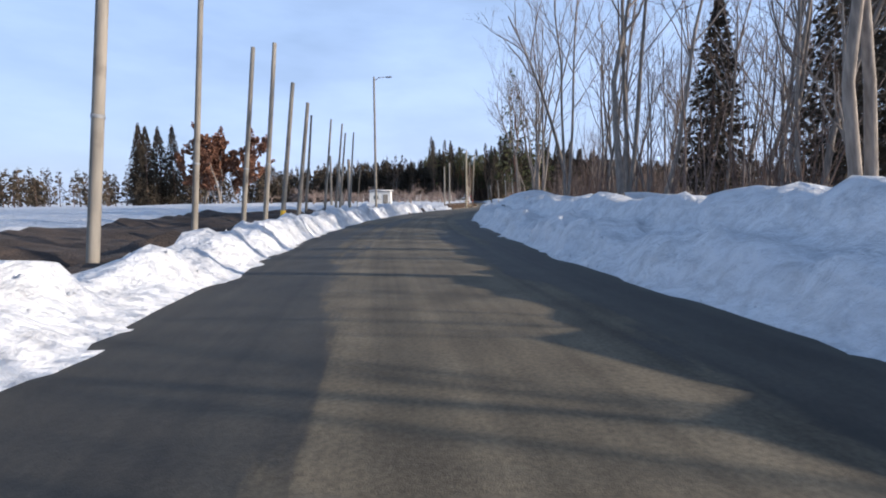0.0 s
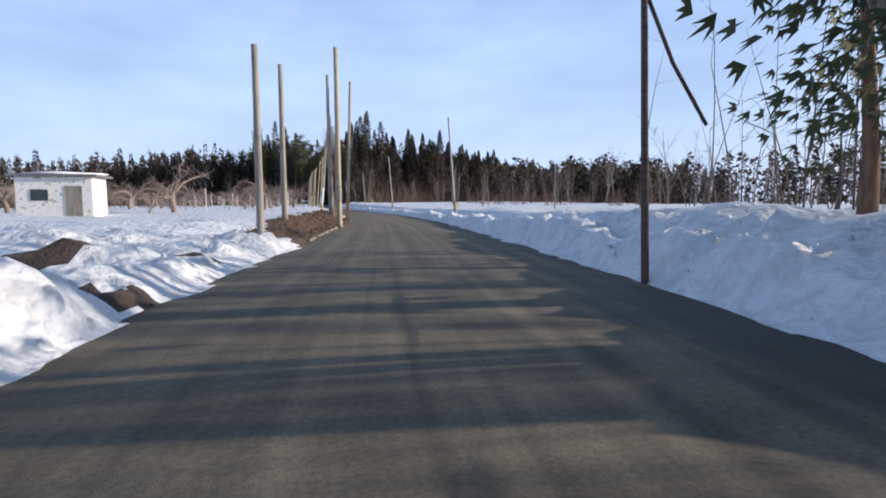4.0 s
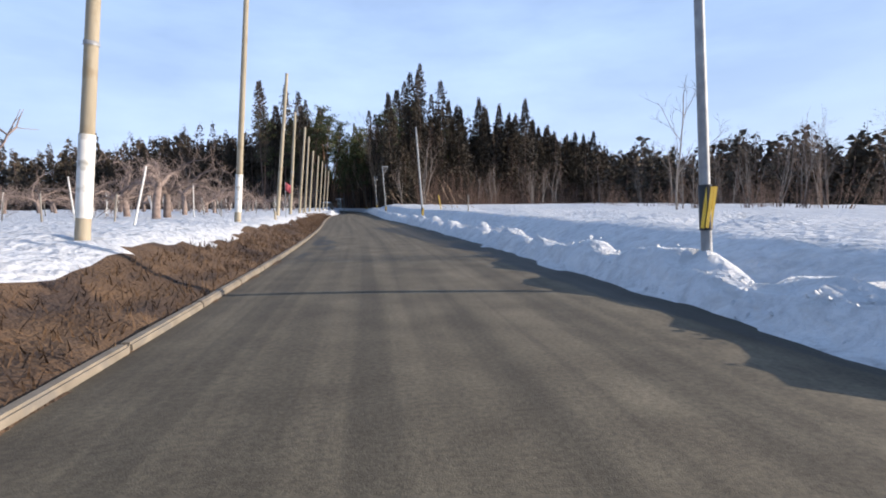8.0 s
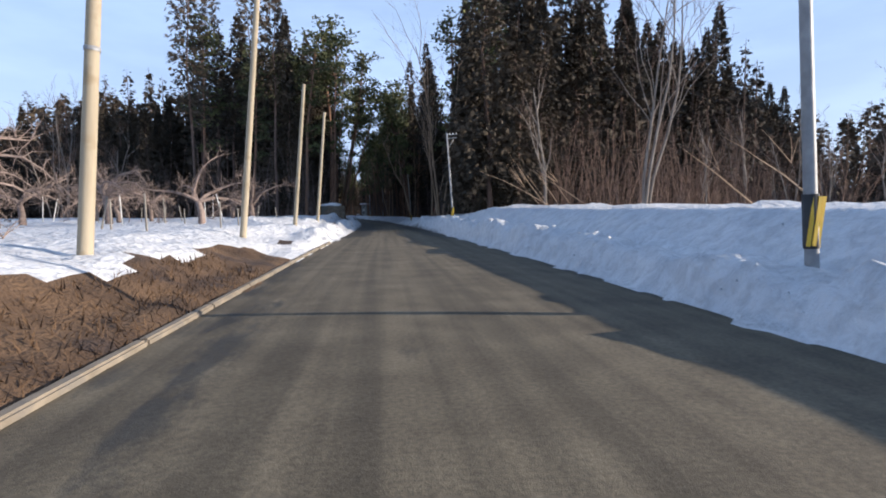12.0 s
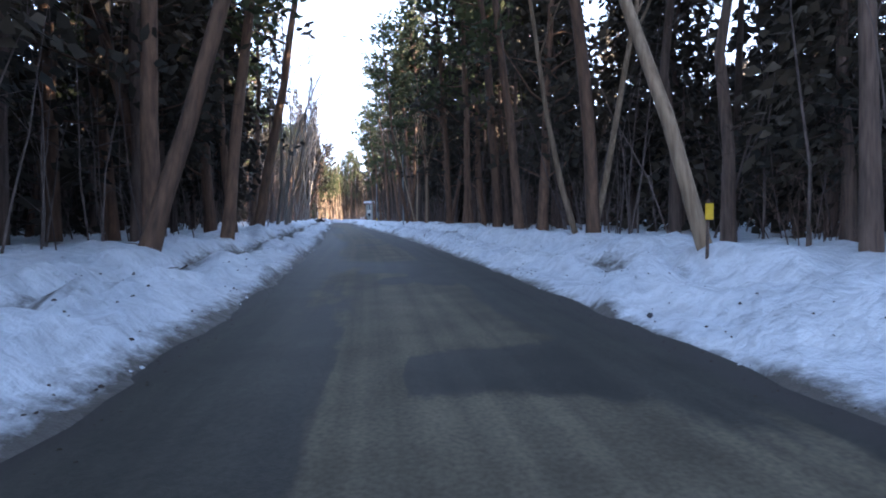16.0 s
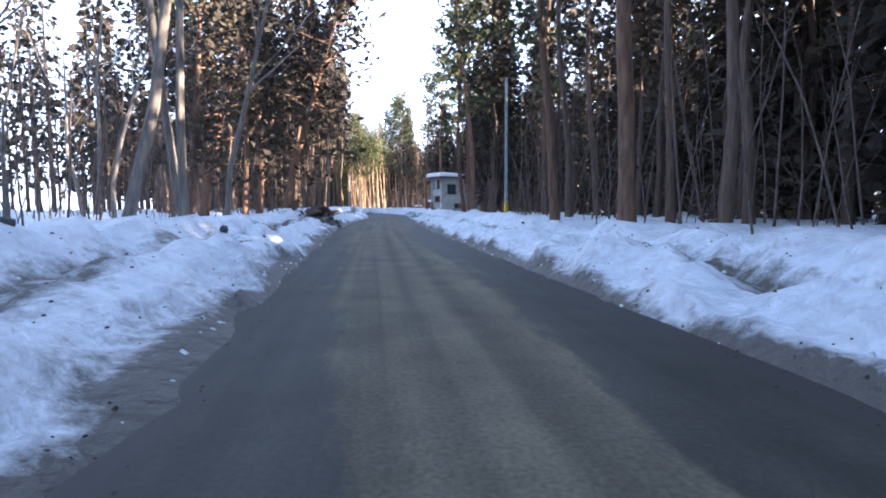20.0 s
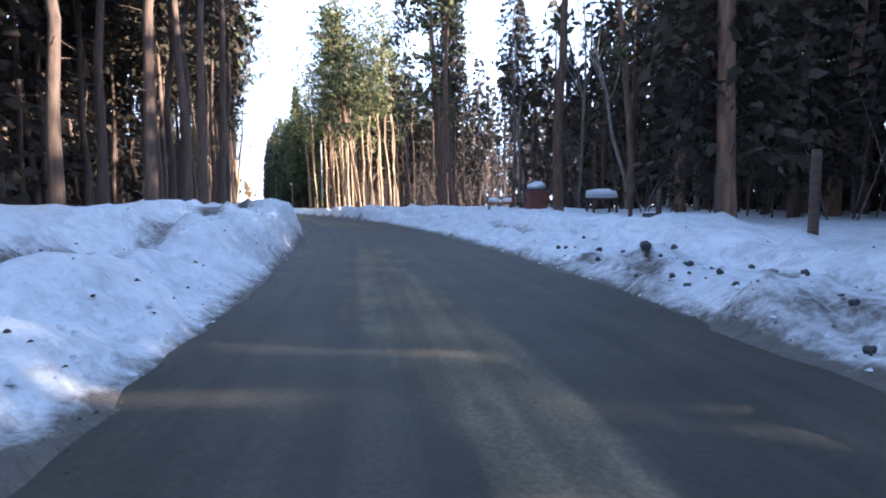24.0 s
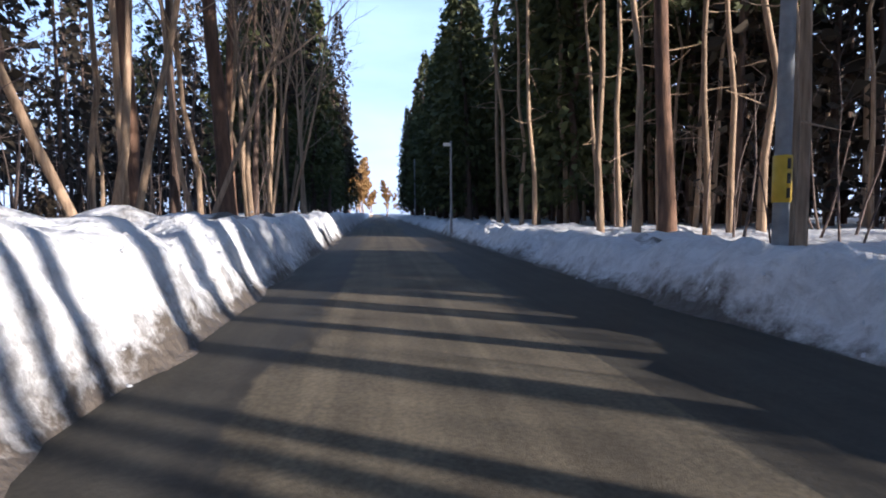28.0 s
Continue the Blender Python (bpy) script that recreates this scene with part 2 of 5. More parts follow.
GREY_BARK = material("grey_bark", (0.13, 0.11, 0.095), (0.30, 0.26, 0.22), 3.0, 0.9, 0.6, 16.0, stretch=(4, 4, 0.6), each=0.25, bump_scale=0.02)
TWIG = material("bare_twigs", (0.10, 0.075, 0.065), (0.22, 0.165, 0.14), 5.0, 0.9, 0.3, 30.0, each=0.25)
BRUSH_TWIG = material("reddish_brush", (0.085, 0.052, 0.038), (0.17, 0.112, 0.082), 5.0, 0.9, 0.3, 30.0, each=0.25)
APPLE_BARK = material("apple_bark", (0.14, 0.105, 0.09), (0.30, 0.235, 0.20), 6.0, 0.9, 0.6, 25.0, each=0.2)
CEDAR_GREEN = material("cedar_needles", (0.018, 0.017, 0.012), (0.080, 0.059, 0.036), 0.35, 0.85, 0.2, 30.0, each=0.35)
PINE_GREEN = material("pine_needles", (0.040, 0.056, 0.022), (0.13, 0.135, 0.045), 0.5, 0.8, 0.2, 30.0, each=0.35)
PALE_BARK = material("pale_bark", (0.24, 0.165, 0.105), (0.52, 0.375, 0.245), 3.0, 0.9, 0.8, 14.0, stretch=(5, 5, 0.5), each=0.3, bump_scale=0.03)
STONE = material("grey_stone", (0.085, 0.068, 0.05), (0.22, 0.18, 0.13), 3.5, 0.9, 1.0, 16.0, stain=(0.12, 0.12, 0.10), stain_scale=1.5, bump_scale=0.03)
DARK_STONE = material("dark_rock", (0.04, 0.04, 0.045), (0.12, 0.12, 0.13), 3.0, 0.9, 0.8, 12.0, bump_scale=0.04)
PLASTER = material("stained_plaster", (0.30, 0.32, 0.29), (0.42, 0.44, 0.40), 1.2, 0.9, 0.3, 40.0, stain=(0.24, 0.24, 0.22), stain_scale=0.9, stain_from=0.58)
PALE_PANEL = material("pale_panel", (0.55, 0.56, 0.53), (0.70, 0.71, 0.67), 2.0, 0.7, 0.15, 40.0)
ROOF_BROWN = material("brown_fascia", (0.10, 0.055, 0.05), (0.18, 0.10, 0.09), 4.0, 0.7, 0.2, 30.0)
FRAME_GREY = material("window_frame", (0.10, 0.10, 0.11), (0.18, 0.18, 0.19), 6.0, 0.5, 0.1, 40.0)
GLASS = material("window_glass", (0.02, 0.03, 0.035), (0.05, 0.065, 0.07), 1.0, 0.06, 0.0, 5.0)
CURTAIN = material("pale_curtain", (0.36, 0.42, 0.40), (0.52, 0.58, 0.55), 4.0, 0.9, 0.2, 20.0, stretch=(12, 12, 0.5))
BRICK_RED = material("red_brick", (0.20, 0.07, 0.05), (0.32, 0.13, 0.09), 6.0, 0.9, 0.4, 40.0, each=0.2)
DARK_WOOD = material("dark_wood", (0.06, 0.04, 0.03), (0.15, 0.10, 0.075), 3.0, 0.85, 0.4, 30.0, stretch=(1, 1, 6))
RUST_POST = material("peeling_post", (0.22, 0.11, 0.07), (0.42, 0.27, 0.18), 3.0, 0.9, 0.6, 20.0, stretch=(4, 4, 0.6), stain=(0.45, 0.38, 0.30), stain_scale=3.0)
RED_SIGN = material("red_board", (0.45, 0.07, 0.03), (0.60, 0.12, 0.05), 4.0, 0.6, 0.1, 30.0)
FLAG_RED = material("faded_red_cloth", (0.45, 0.08, 0.09), (0.65, 0.16, 0.17), 5.0, 0.9, 0.3, 60.0)
GOLD_LEAF = material("golden_leaves", (0.26, 0.15, 0.05), (0.44, 0.27, 0.10), 0.8, 0.9, 0.2, 30.0)
RUST_LEAF = material("rusty_leaves", (0.11, 0.050, 0.030), (0.23, 0.115, 0.070), 0.8, 0.9, 0.2, 30.0)

# ---- the plan: a road line, and places told by metres along it and metres to its right ----
LINE = [(0.0, 0.0), (-2.68, 14.76), (-4.2, 29.67), (-4.18, 44.67), (-2.9, 59.61), (-1.09, 74.5), (0.48, 89.42), (1.4, 104.39), (1.79, 119.38), (1.75, 134.38),
        (1.23, 149.37), (0.41, 164.35), (-0.29, 179.33), (-0.69, 194.33), (-0.97, 209.33), (-1.32, 224.32), (-1.89, 239.31), (-2.71, 254.29), (-3.88, 269.24),
        (-5.5, 284.15), (-7.68, 298.99), (-9.85, 313.83), (-11.93, 328.69), (-13.92, 343.56), (-15.59, 358.46), (-17.19, 373.38), (-19.39, 388.21), (-22.7, 402.84),
        (-27.45, 417.06), (-33.25, 430.89)]
STEP = 15.0
way_in = Vector((math.sin(radians(-11.0)), math.cos(radians(11.0))))
way_out = Vector((-math.sin(radians(23.6)), math.cos(radians(23.6))))
line = [Vector((0, 0)) - way_in * STEP * k for k in range(8, 0, -1)] + [Vector(p) for p in LINE] + [Vector(LINE[-1]) + way_out * STEP * k for k in range(1, 40)]
FIRST = -8 * STEP


def centre(s):
    """The road line at s metres: the place and the direction."""
    k = (s - FIRST) / STEP
    i = min(max(int(math.floor(k)), 1), len(line) - 3)
    u = k - i
    a, b, c, d = line[i - 1:i + 3]
    p = 0.5 * (2 * b + (c - a) * u + (2 * a - 5 * b + 4 * c - d) * u * u + (3 * b - a - 3 * c + d) * u ** 3)
    v = 0.5 * ((c - a) + 2 * (2 * a - 5 * b + 4 * c - d) * u + 3 * (3 * b - a - 3 * c + d) * u * u)
    return p, v.normalized()


def at(s, d, z=0.0):
    p, v = centre(s)
    return Vector((p.x + v.y * d, p.y - v.x * d, z))


def heading(s):
    """Degrees by which the road's direction is turned from +y."""
    v = centre(s)[1]
    return math.degrees(math.atan2(-v.x, v.y))


def table(rows):
    xs, ys = [r[0] for r in rows], [r[1] for r in rows]
    return lambda s: float(np.interp(s, xs, ys))


edge_left = table([(-120, -2.4), (45, -2.4), (60, -2.8), (75, -2.3), (84, -2.1), (90, -1.55), (97, -1.68), (105, -1.98), (200, -2.15), (222, -1.9), (235, -1.7), (260, -1.8), (290, -2.15), (303, -1.55), (318, -1.25), (335, -1.7), (345, -2.0), (362, -1.8), (380, -1.5), (420, -1.65), (440, -1.65), (470, -1.6), (700, -1.7)])
edge_right = table([(-120, 3.6), (10, 3.6), (22, 4.0), (40, 4.0), (55, 3.7), (92, 4.25), (110, 4.2), (125, 3.65), (140, 3.6), (157, 3.9), (173, 3.65), (190, 4.1), (205, 4.0), (228, 3.4), (240, 2.95), (270, 2.5), (290, 2.45), (305, 2.8), (340, 2.8), (380, 2.9), (390, 3.4), (405, 3.65), (420, 4.0), (435, 4.2), (450, 3.5), (700, 3.4)])
bank_left = table([(-120, 0.30), (6, 0.34), (20, 0.45), (33, 0.6), (50, 0.62), (62, 0.45), (75, 0.12), (195, 0.12), (205, 0.35), (215, 0.75), (232, 1.12), (240, 1.05), (247, 0.75), (262, 0.55), (285, 0.75), (310, 0.9), (335, 0.85), (350, 0.75), (365, 1.0), (395, 1.15), (408, 1.05), (416, 0.55), (430, 0.5), (438, 0.85), (446, 1.0), (470, 0.95), (700, 0.8)])
bank_right = table([(-120, 0.62), (60, 0.58), (90, 0.32), (180, 0.38), (205, 0.7), (225, 0.8), (240, 0.8), (262, 0.65), (285, 0.8), (330, 0.72), (370, 0.65), (385, 0.6), (410, 0.85), (430, 0.95), (450, 0.55), (470, 0.5), (700, 0.7)])
field_left = table([(-120, 0.4), (20, 0.42), (34, 0.72), (60, 0.65), (80, 0.6), (95, 0.75), (205, 0.8), (222, 0.95), (238, 1.05), (249, 0.55), (270, 0.45), (290, 0.62), (318, 0.82), (340, 0.6), (370, 1.0), (400, 1.15), (410, 0.95), (418, 0.65), (431, 0.65), (440, 1.0), (700, 0.9)])
field_right = table([(-120, 1.1), (10, 1.12), (35, 1.12), (45, 0.9), (62, 0.9), (80, 0.75), (118, 0.62), (150, 0.88), (170, 1.0), (195, 1.25), (212, 1.5), (228, 1.0), (245, 0.7), (262, 0.5), (285, 0.62), (330, 0.6), (360, 0.58), (388, 0.5), (400, 0.7), (425, 1.0), (446, 0.5), (700, 0.6)])


def lumps(p, size, seed=0.0):
    return noise.fractal(Vector((p.x / size + seed, p.y / size - seed, seed * 3.1)), 1.0, 2.0, 4)


def smooth(u):
    u = min(max(u, 0.0), 1.0)
    return u * u * (3 - 2 * u)


def height(s, d):
    """The snow's height over the road, at s along and d to the right."""
    p = at(s, d)
    if d < 0:
        e, hb, hf, out = edge_left(s), bank_left(s), field_left(s), -(d - edge_left(s))
    else:
        e, hb, hf, out = edge_right(s), bank_right(s), field_right(s), d - edge_right(s)
    out += (0.13 * lumps(p, 1.6, 3.0) + 0.10 * lumps(p, 0.55, 3.5)) * smooth((2 - out) / 1.0)
    if out <= 0:
        return -0.06
    if d < 0 and 72 < s < 205:
        k = smooth((s - 72) / 12) * smooth((205 - s) / 14)
        grassy = 0.70 * smooth(out / 2.1) + (hf - 0.70) * smooth((out - 2.3) / 0.5)
        plain = hb * smooth(out / 0.6) + (hf - hb) * smooth((out - 1.2) / 2.5)
        z = k * grassy + (1 - k) * plain
        rough = 0.35
    else:
        z = hb * smooth(out / 0.75) + (hf - hb) * (smooth((out - 1.7) / 0.5) if d > 0 and s < 215 else smooth((out - 1.5) / 2.2))
        # the plough's ridge stands a little over what lies behind it
        z += 0.16 * math.exp(-((out - 1.0) / 0.45) ** 2) * (0.5 + lumps(p, 2.3, 7.0))
        wide = smooth((s - 206) / 16) * smooth((400 - s) / 12) if d < 0 else smooth((s - 228) / 16) * smooth((430 - s) / 12)
        two = hb * (0.62 * smooth(out / 1.3) + 0.38 * smooth((out - 1.9) / 0.6)) - 0.16 * math.exp(-((out - 1.8) / 0.35) ** 2) + (hf - hb) * smooth((out - 2.8) / 2.0)
        z = z * (1 - wide) + two * wide
        rough = 1.0
        if d > 0 and 70 < s < 226:
            # a crumbly low ridge by the road, a trough, and a smooth slope up to the field
            k = smooth((s - 70) / 16) * smooth((226 - s) / 16)
            ridge = hb * 1.15 * smooth(out / 0.45) - 0.16 * math.exp(-((out - 1.35) / 0.3) ** 2)
            slope = (hf - hb) * smooth((out - 1.3) / 1.5) + 0.03 * lumps(p, 3.0, 17.0)
            z = z * (1 - k) + (ridge + slope) * k
            rough = 1 - k * (0.15 + 0.65 * smooth((out - 1.0) / 0.4) * smooth((4.5 - out) / 1.5))
    z += rough * (0.17 * lumps(p, 0.55, 1.0) + 0.30 * lumps(p, 2.2, 2.0)) * smooth(out / 0.5) * (1.0 if out < 5 else max(0.35, 1 - (out - 5) / 12))
    if out < 3.2:
        # broken chunks thrown up by the plough
        q = p * 1.0
        q.z = 4.0
        chunk = abs(noise.noise(q * 1.15)) + 0.55 * abs(noise.noise(q * 2.7))
        z += rough * 0.30 * (chunk - 0.28) * smooth(out / 0.35) * smooth((3.2 - out) / 1.0)
    if out > 6:
        z += 0.25 * lumps(p, 9.0, 5.0) * smooth((out - 6) / 10)
    if d > 0 and s < 70:
        z += (0.45 * max(0.0, lumps(p, 5.0, 9.0)) + 0.22 * abs(lumps(p, 1.9, 21.0))) * smooth((out - 1.5) / 2)
    z = max(z, 0.14 * smooth(out / 0.45))
    if d < 0 and s < 62:
        # bare muddy ground behind the ploughed ridge
        z -= 0.2 * smooth((out - 1.7) / 1.0) * smooth((8.2 - out) / 1.5) * smooth((34 - s) / 8)
    return z


# ---- the ground ----
def mesh_object(name, verts, faces, mat, parent=None, label="", flat=False):
    me = bpy.data.meshes.new(name)
    me.from_pydata([tuple(v) for v in verts], [], faces)
    if not flat:
        me.polygons.foreach_set("use_smooth", [True] * len(me.polygons))
    for one in (mat if isinstance(mat, (list, tuple)) else [mat]):
        me.materials.append(one)
    me.update()
    ob = new(name, me)
    if parent:
        ob.parent = parent
    if label:
        ob["label"] = label
    return ob


def part(name, bm, mat, parent, label=""):
    me = bpy.data.meshes.new(name)
    bm.to_mesh(me)
    bm.free()
    me.materials.append(mat)
    ob = new(name, me)
    ob.parent = parent
    if label:
        ob["label"] = label
    return ob


def stations(lo, hi, near, coarse):
    out, s = [], lo
    while s < hi:
        out.append(s)
        s += near(s) if callable(near) else near
    return out + [hi]


def build_ground():
    ss = stations(-100.0, 840.0, lambda s: 2.0 if s < -4 else (0.42 if s < 470 else (1.2 if s < 540 else 8.0)), 0)
    side = [0.0, 0.12, 0.25, 0.38, 0.5, 0.62, 0.76, 0.9, 1.05, 1.2, 1.4, 1.6, 1.85, 2.1, 2.4, 2.7, 3.1, 3.5, 4.0, 4.6, 5.3, 6.1, 7.0, 8.2, 9.8, 12, 15, 19, 25, 33, 44, 58, 75]
    verts, grit, faces, dark = [], [], [], []
    across = 2 * len(side) + 2
    for s in ss:
        el, er = edge_left(s), edge_right(s)
        ds = [el - o for o in reversed(side)] + [el + 0.4, er - 0.4] + [er + o for o in side]
        for d in ds:
            z = height(s, d)
            if d in (ds[0], ds[-1]):
                z = -1.2
            verts.append(at(s, d, z))
            out = el - d if d < 0 else d - er
            forest = smooth((s - 205) / 25)
            g = (0.42 + 0.42 * forest) * math.exp(-max(out, 0) / (0.35 - 0.05 * forest))
            g += 0.13 * max(0.0, lumps(at(s, d), 1.3, 40.0)) * (0.5 + 0.5 * forest)
            g += forest * ((0.66 if d < 0 else 0.36) + 0.5 * lumps(at(s, d), 6.0, 31.0)) * math.exp(-((out - 1.75) / 0.45) ** 2) + forest * (0.05 + 0.17 * smooth((4.0 - out) / 2.0) * (0.6 + 0.8 * lumps(at(s, d), 3.0, 67.0)))
            if d > 0 and 365 < s < 392:
                g += (0.42 + 0.5 * lumps(at(s, d), 1.2, 57.0)) * math.exp(-((out - 0.75) / 0.42) ** 2)
            if d < 0 and 360 < s < 385:
                g += 0.2 * math.exp(-((out - 1.2) / 0.9) ** 2)
            if 255 < s < 365:
                # slush thrown against the foot of both banks
                g += (0.35 + 0.65 * smooth((s - 296) / 10)) * smooth((s - 255) / 12) * smooth((365 - s) / 8) * (0.36 + 0.6 * lumps(at(s, d), 2.4, 53.0)) * math.exp(-(out / (0.8 if d < 0 else 0.42)) ** 2)
            if d < 0 and 340 < s < 357:
                g += 0.55 * math.exp(-((s - 348.3) / 2.8) ** 2) * math.exp(-((out - 1.3) / 1.3) ** 2)
            grit.append(g)
            muddy = d < 0 and s < 31 + 3 * lumps(at(s, d), 3.0, 8.0) and 1.35 < out < 8.5
            grass = d < 0 and 74 < s < 204 and -0.9 < out < 2.35 - 0.75 * smooth((s - 99) / 8) + 0.45 * lumps(at(s, d), 1.4, 4.0) and not (s > 192 and lumps(at(s, d), 2.0, 6.0) + (s - 192) / 9 > 0.6)
            patch = (d < 0 and 42 < s < 74 and out < 3.5 and lumps(at(s, d), 2.2, 12.0) > 0.36) or (d > 0 and s < 62 and 1.0 < out < 6 and lumps(at(s, d), 3.4, 14.0) > 0.62)
            dark.append(1 if muddy or patch else (2 if grass else 0))
    for i in range(len(ss) - 1):
        for j in range(across - 1):
            a = i * across + j
            faces.append((a, a + 1, a + across + 1, a + across))
    base = len(verts)
    # the far snow field, to the horizon
    for x in (-2600, 2600):
        for y in (-2000, 3400):
            verts.append(Vector((x, y, -0.8)))
            grit.append(0)
            dark.append(0)
    faces.append((base, base + 2, base + 3, base + 1))
    ob = mesh_object("ground", verts, faces, [SNOW, SOIL, DRY_GRASS])
    at_ = ob.data.attributes.new("grit", "FLOAT", "POINT")
    at_.data.foreach_set("value", grit)
    kinds = [max(dark[v] for v in f) if min(dark[v] for v in f) > 0 else 0 for f in faces]
    ob.data.polygons.foreach_set("material_index", kinds)
    return tagged(ob, "old ploughed snow with gritty banks and a strip of brown turf", "snow", kind="structure")


def build_road():
    ss = stations(-100.0, 840.0, lambda s: 1.0 if -4 < s < 480 else 6.0, 0)
    across = [k / 28 for k in range(29)]
    verts, uv, damp_shade, soil, faces = [], [], [], [], []
    for s in ss:
        el, er = edge_left(s) - 0.5, edge_right(s) + 0.5
        el += 0.42 * smooth((s - 70) / 4) * smooth((208 - s) / 4)
        for u in across:
            d = el + (er - el) * u
            verts.append(at(s, d, 0.035 - 0.0045 * (d - 0.8) ** 2))
            uv.append((d, s))
            w = 0.17 * math.exp(-((d - el) / 0.9) ** 2) + 0.30 * math.exp(-((er - d) / 1.4) ** 2)
            w += 0.27 * smooth((s - 210) / 20) * (1 - math.exp(-((d - 0.7) / 1.0) ** 2))
            if s < 34:
                # a dry strip runs between two damp lanes
                w += 0.34 * smooth((-0.15 - d + 0.012 * s) / 0.35) + 0.30 * smooth((d - 1.6 + 0.02 * s) / 0.5) - 0.10
            if 206 < s < 256:
                # meltwater from the banks keeps both lanes' edges dark
                w += smooth((s - 206) / 8) * smooth((256 - s) / 8) * (0.5 * smooth((-0.35 - d + 0.4 * lumps(at(s, d), 4.0, 71.0)) / 0.3) + 0.4 * smooth((d - 2.3 + 0.4 * lumps(at(s, d), 4.0, 72.0)) / 0.3) - 0.12)
            # damp patches that the thaw has left across the road
            w += 0.40 * smooth((lumps(at(s, d), 5.0, 61.0) - 0.22) / 0.12) * smooth((s - 214) / 10) * smooth((372 - s) / 10)
            if 365 < s < 412:
                w += 0.22
            # the avenue's shaded right side: shade put into the colour through the damp mask
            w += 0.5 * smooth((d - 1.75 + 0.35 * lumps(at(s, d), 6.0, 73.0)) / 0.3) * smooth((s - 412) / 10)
            # a broad damp patch spreads from the right edge
            w += 0.46 * smooth((d - 1.2 + 0.10 * (s - 137)) / 1.6) * smooth((s - 118) / 6) * smooth((152 - s) / 6)
            if s < 70:
                w += 0.18 * math.exp(-((d - 0.2) / 0.5) ** 2)
            damp_shade.append(w)
            wood = smooth((s - 212) / 14) * (1 - 0.7 * smooth((s - 372) / 10))
            soil.append(wood * (0.75 * math.exp(-max(0.0, d - el - 0.5) / 0.28) + 1.05 * math.exp(-max(0.0, er - 0.5 - d) / 0.34)))
    n = len(across)
    for i in range(len(ss) - 1):
        for j in range(n - 1):
            a = i * n + j
            faces.append((a, a + 1, a + n + 1, a + n))
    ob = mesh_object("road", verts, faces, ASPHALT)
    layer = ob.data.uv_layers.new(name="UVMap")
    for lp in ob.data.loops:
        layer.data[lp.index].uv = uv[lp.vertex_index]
    at_ = ob.data.attributes.new("damp_shade", "FLOAT", "POINT")
    at_.data.foreach_set("value", damp_shade)
    ob.data.attributes.new("soil", "FLOAT", "POINT").data.foreach_set("value", soil)
    return tagged(ob, "worn grey asphalt country road with damp patches", "road", kind="structure")


build_ground()
build_road()

# ---- trees ----
class Shape:
    """Vertices and faces that grow piece by piece."""

    def __init__(self):
        self.v, self.f = [], []

    def tube(self, pts, radii, sides=6, cap=True):
        base = len(self.v)
        for i, p in enumerate(pts):
            way = (pts[min(i + 1, len(pts) - 1)] - pts[max(i - 1, 0)]).normalized()
            x = way.cross(Vector((0.3, 0.9, 0.1))).normalized()
            y = way.cross(x)
            for k in range(sides):
                a = 2 * math.pi * k / sides
                self.v.append(p + (x * math.cos(a) + y * math.sin(a)) * radii[i])
        for i in range(len(pts) - 1):
            for k in range(sides):
                a, b = base + i * sides + k, base + i * sides + (k + 1) % sides
                self.f.append((a, b, b + sides, a + sides))
        if cap:
            self.f.append(tuple(base + (len(pts) - 1) * sides + k for k in range(sides)))

    def spray(self, rng, p, way, size, width):
        """A small bent spray of needles: two triangles."""
        side = way.cross(Vector((rng.uniform(-1, 1), rng.uniform(-1, 1), rng.uniform(-1, 1)))).normalized()
        b = len(self.v)
        tip = p + way * size
        self.v += [p - side * width * 0.3, p + side * width * 0.5 + way * size * 0.35, tip + Vector((0, 0, -0.12 * size)), p - side * width * 0.5 + way * size * 0.45]
        self.f += [(b, b + 1, b + 2), (b, b + 2, b + 3)]

    def frond(self, rng, p, way, size):
        """Three narrow fingers of needles fanned from one point."""
        side = way.cross(Vector((rng.uniform(-1, 1), rng.uniform(-1, 1), rng.uniform(-1, 1)))).normalized()
        for k in (-0.55, 0.0, 0.6):
            b = len(self.v)
            w = (way + side * k).normalized()
            x = side * 0.17 * size
            self.v += [p - x, p + x + w * size * 0.3, p + w * size * rng.uniform(0.75, 1.1) + Vector((0, 0, -0.15 * size))]
            self.f.append((b, b + 1, b + 2))

    def fill(self, rng, p, h, reach, n, size):
        """Shaded inner foliage: many sprays through the crown's volume."""
        for _ in range(n):
            u, a = rng.random(), rng.uniform(0, 6.283)
            r = reach * (1 - u ** 1.6) * rng.random() ** 0.5
            q = p + Vector((math.cos(a) * r, math.sin(a) * r, h * u))
            w = Vector((math.cos(a) + rng.gauss(0, 0.5), math.sin(a) + rng.gauss(0, 0.5), rng.gauss(-0.2, 0.5))).normalized()
            k = size * rng.uniform(0.6, 1.3)
            self.spray(rng, q, w, k, k * 0.7)

    def mesh(self, name, mat):
        me = bpy.data.meshes.new(name)
        me.from_pydata([tuple(v) for v in self.v], [], self.f)
        me.polygons.foreach_set("use_smooth", [True] * len(me.polygons))
        me.materials.append(mat)
        return me


def wobbly(rng, start, way, length, n, bend, lift=0.0):
    pts, p, w = [start.copy()], start.copy(), way.normalized()
    for _ in range(n):
        w = (w + Vector((rng.gauss(0, bend), rng.gauss(0, bend), rng.gauss(0, bend) + lift))).normalized()
        p = p + w * (length / n)
        pts.append(p.copy())
    return pts


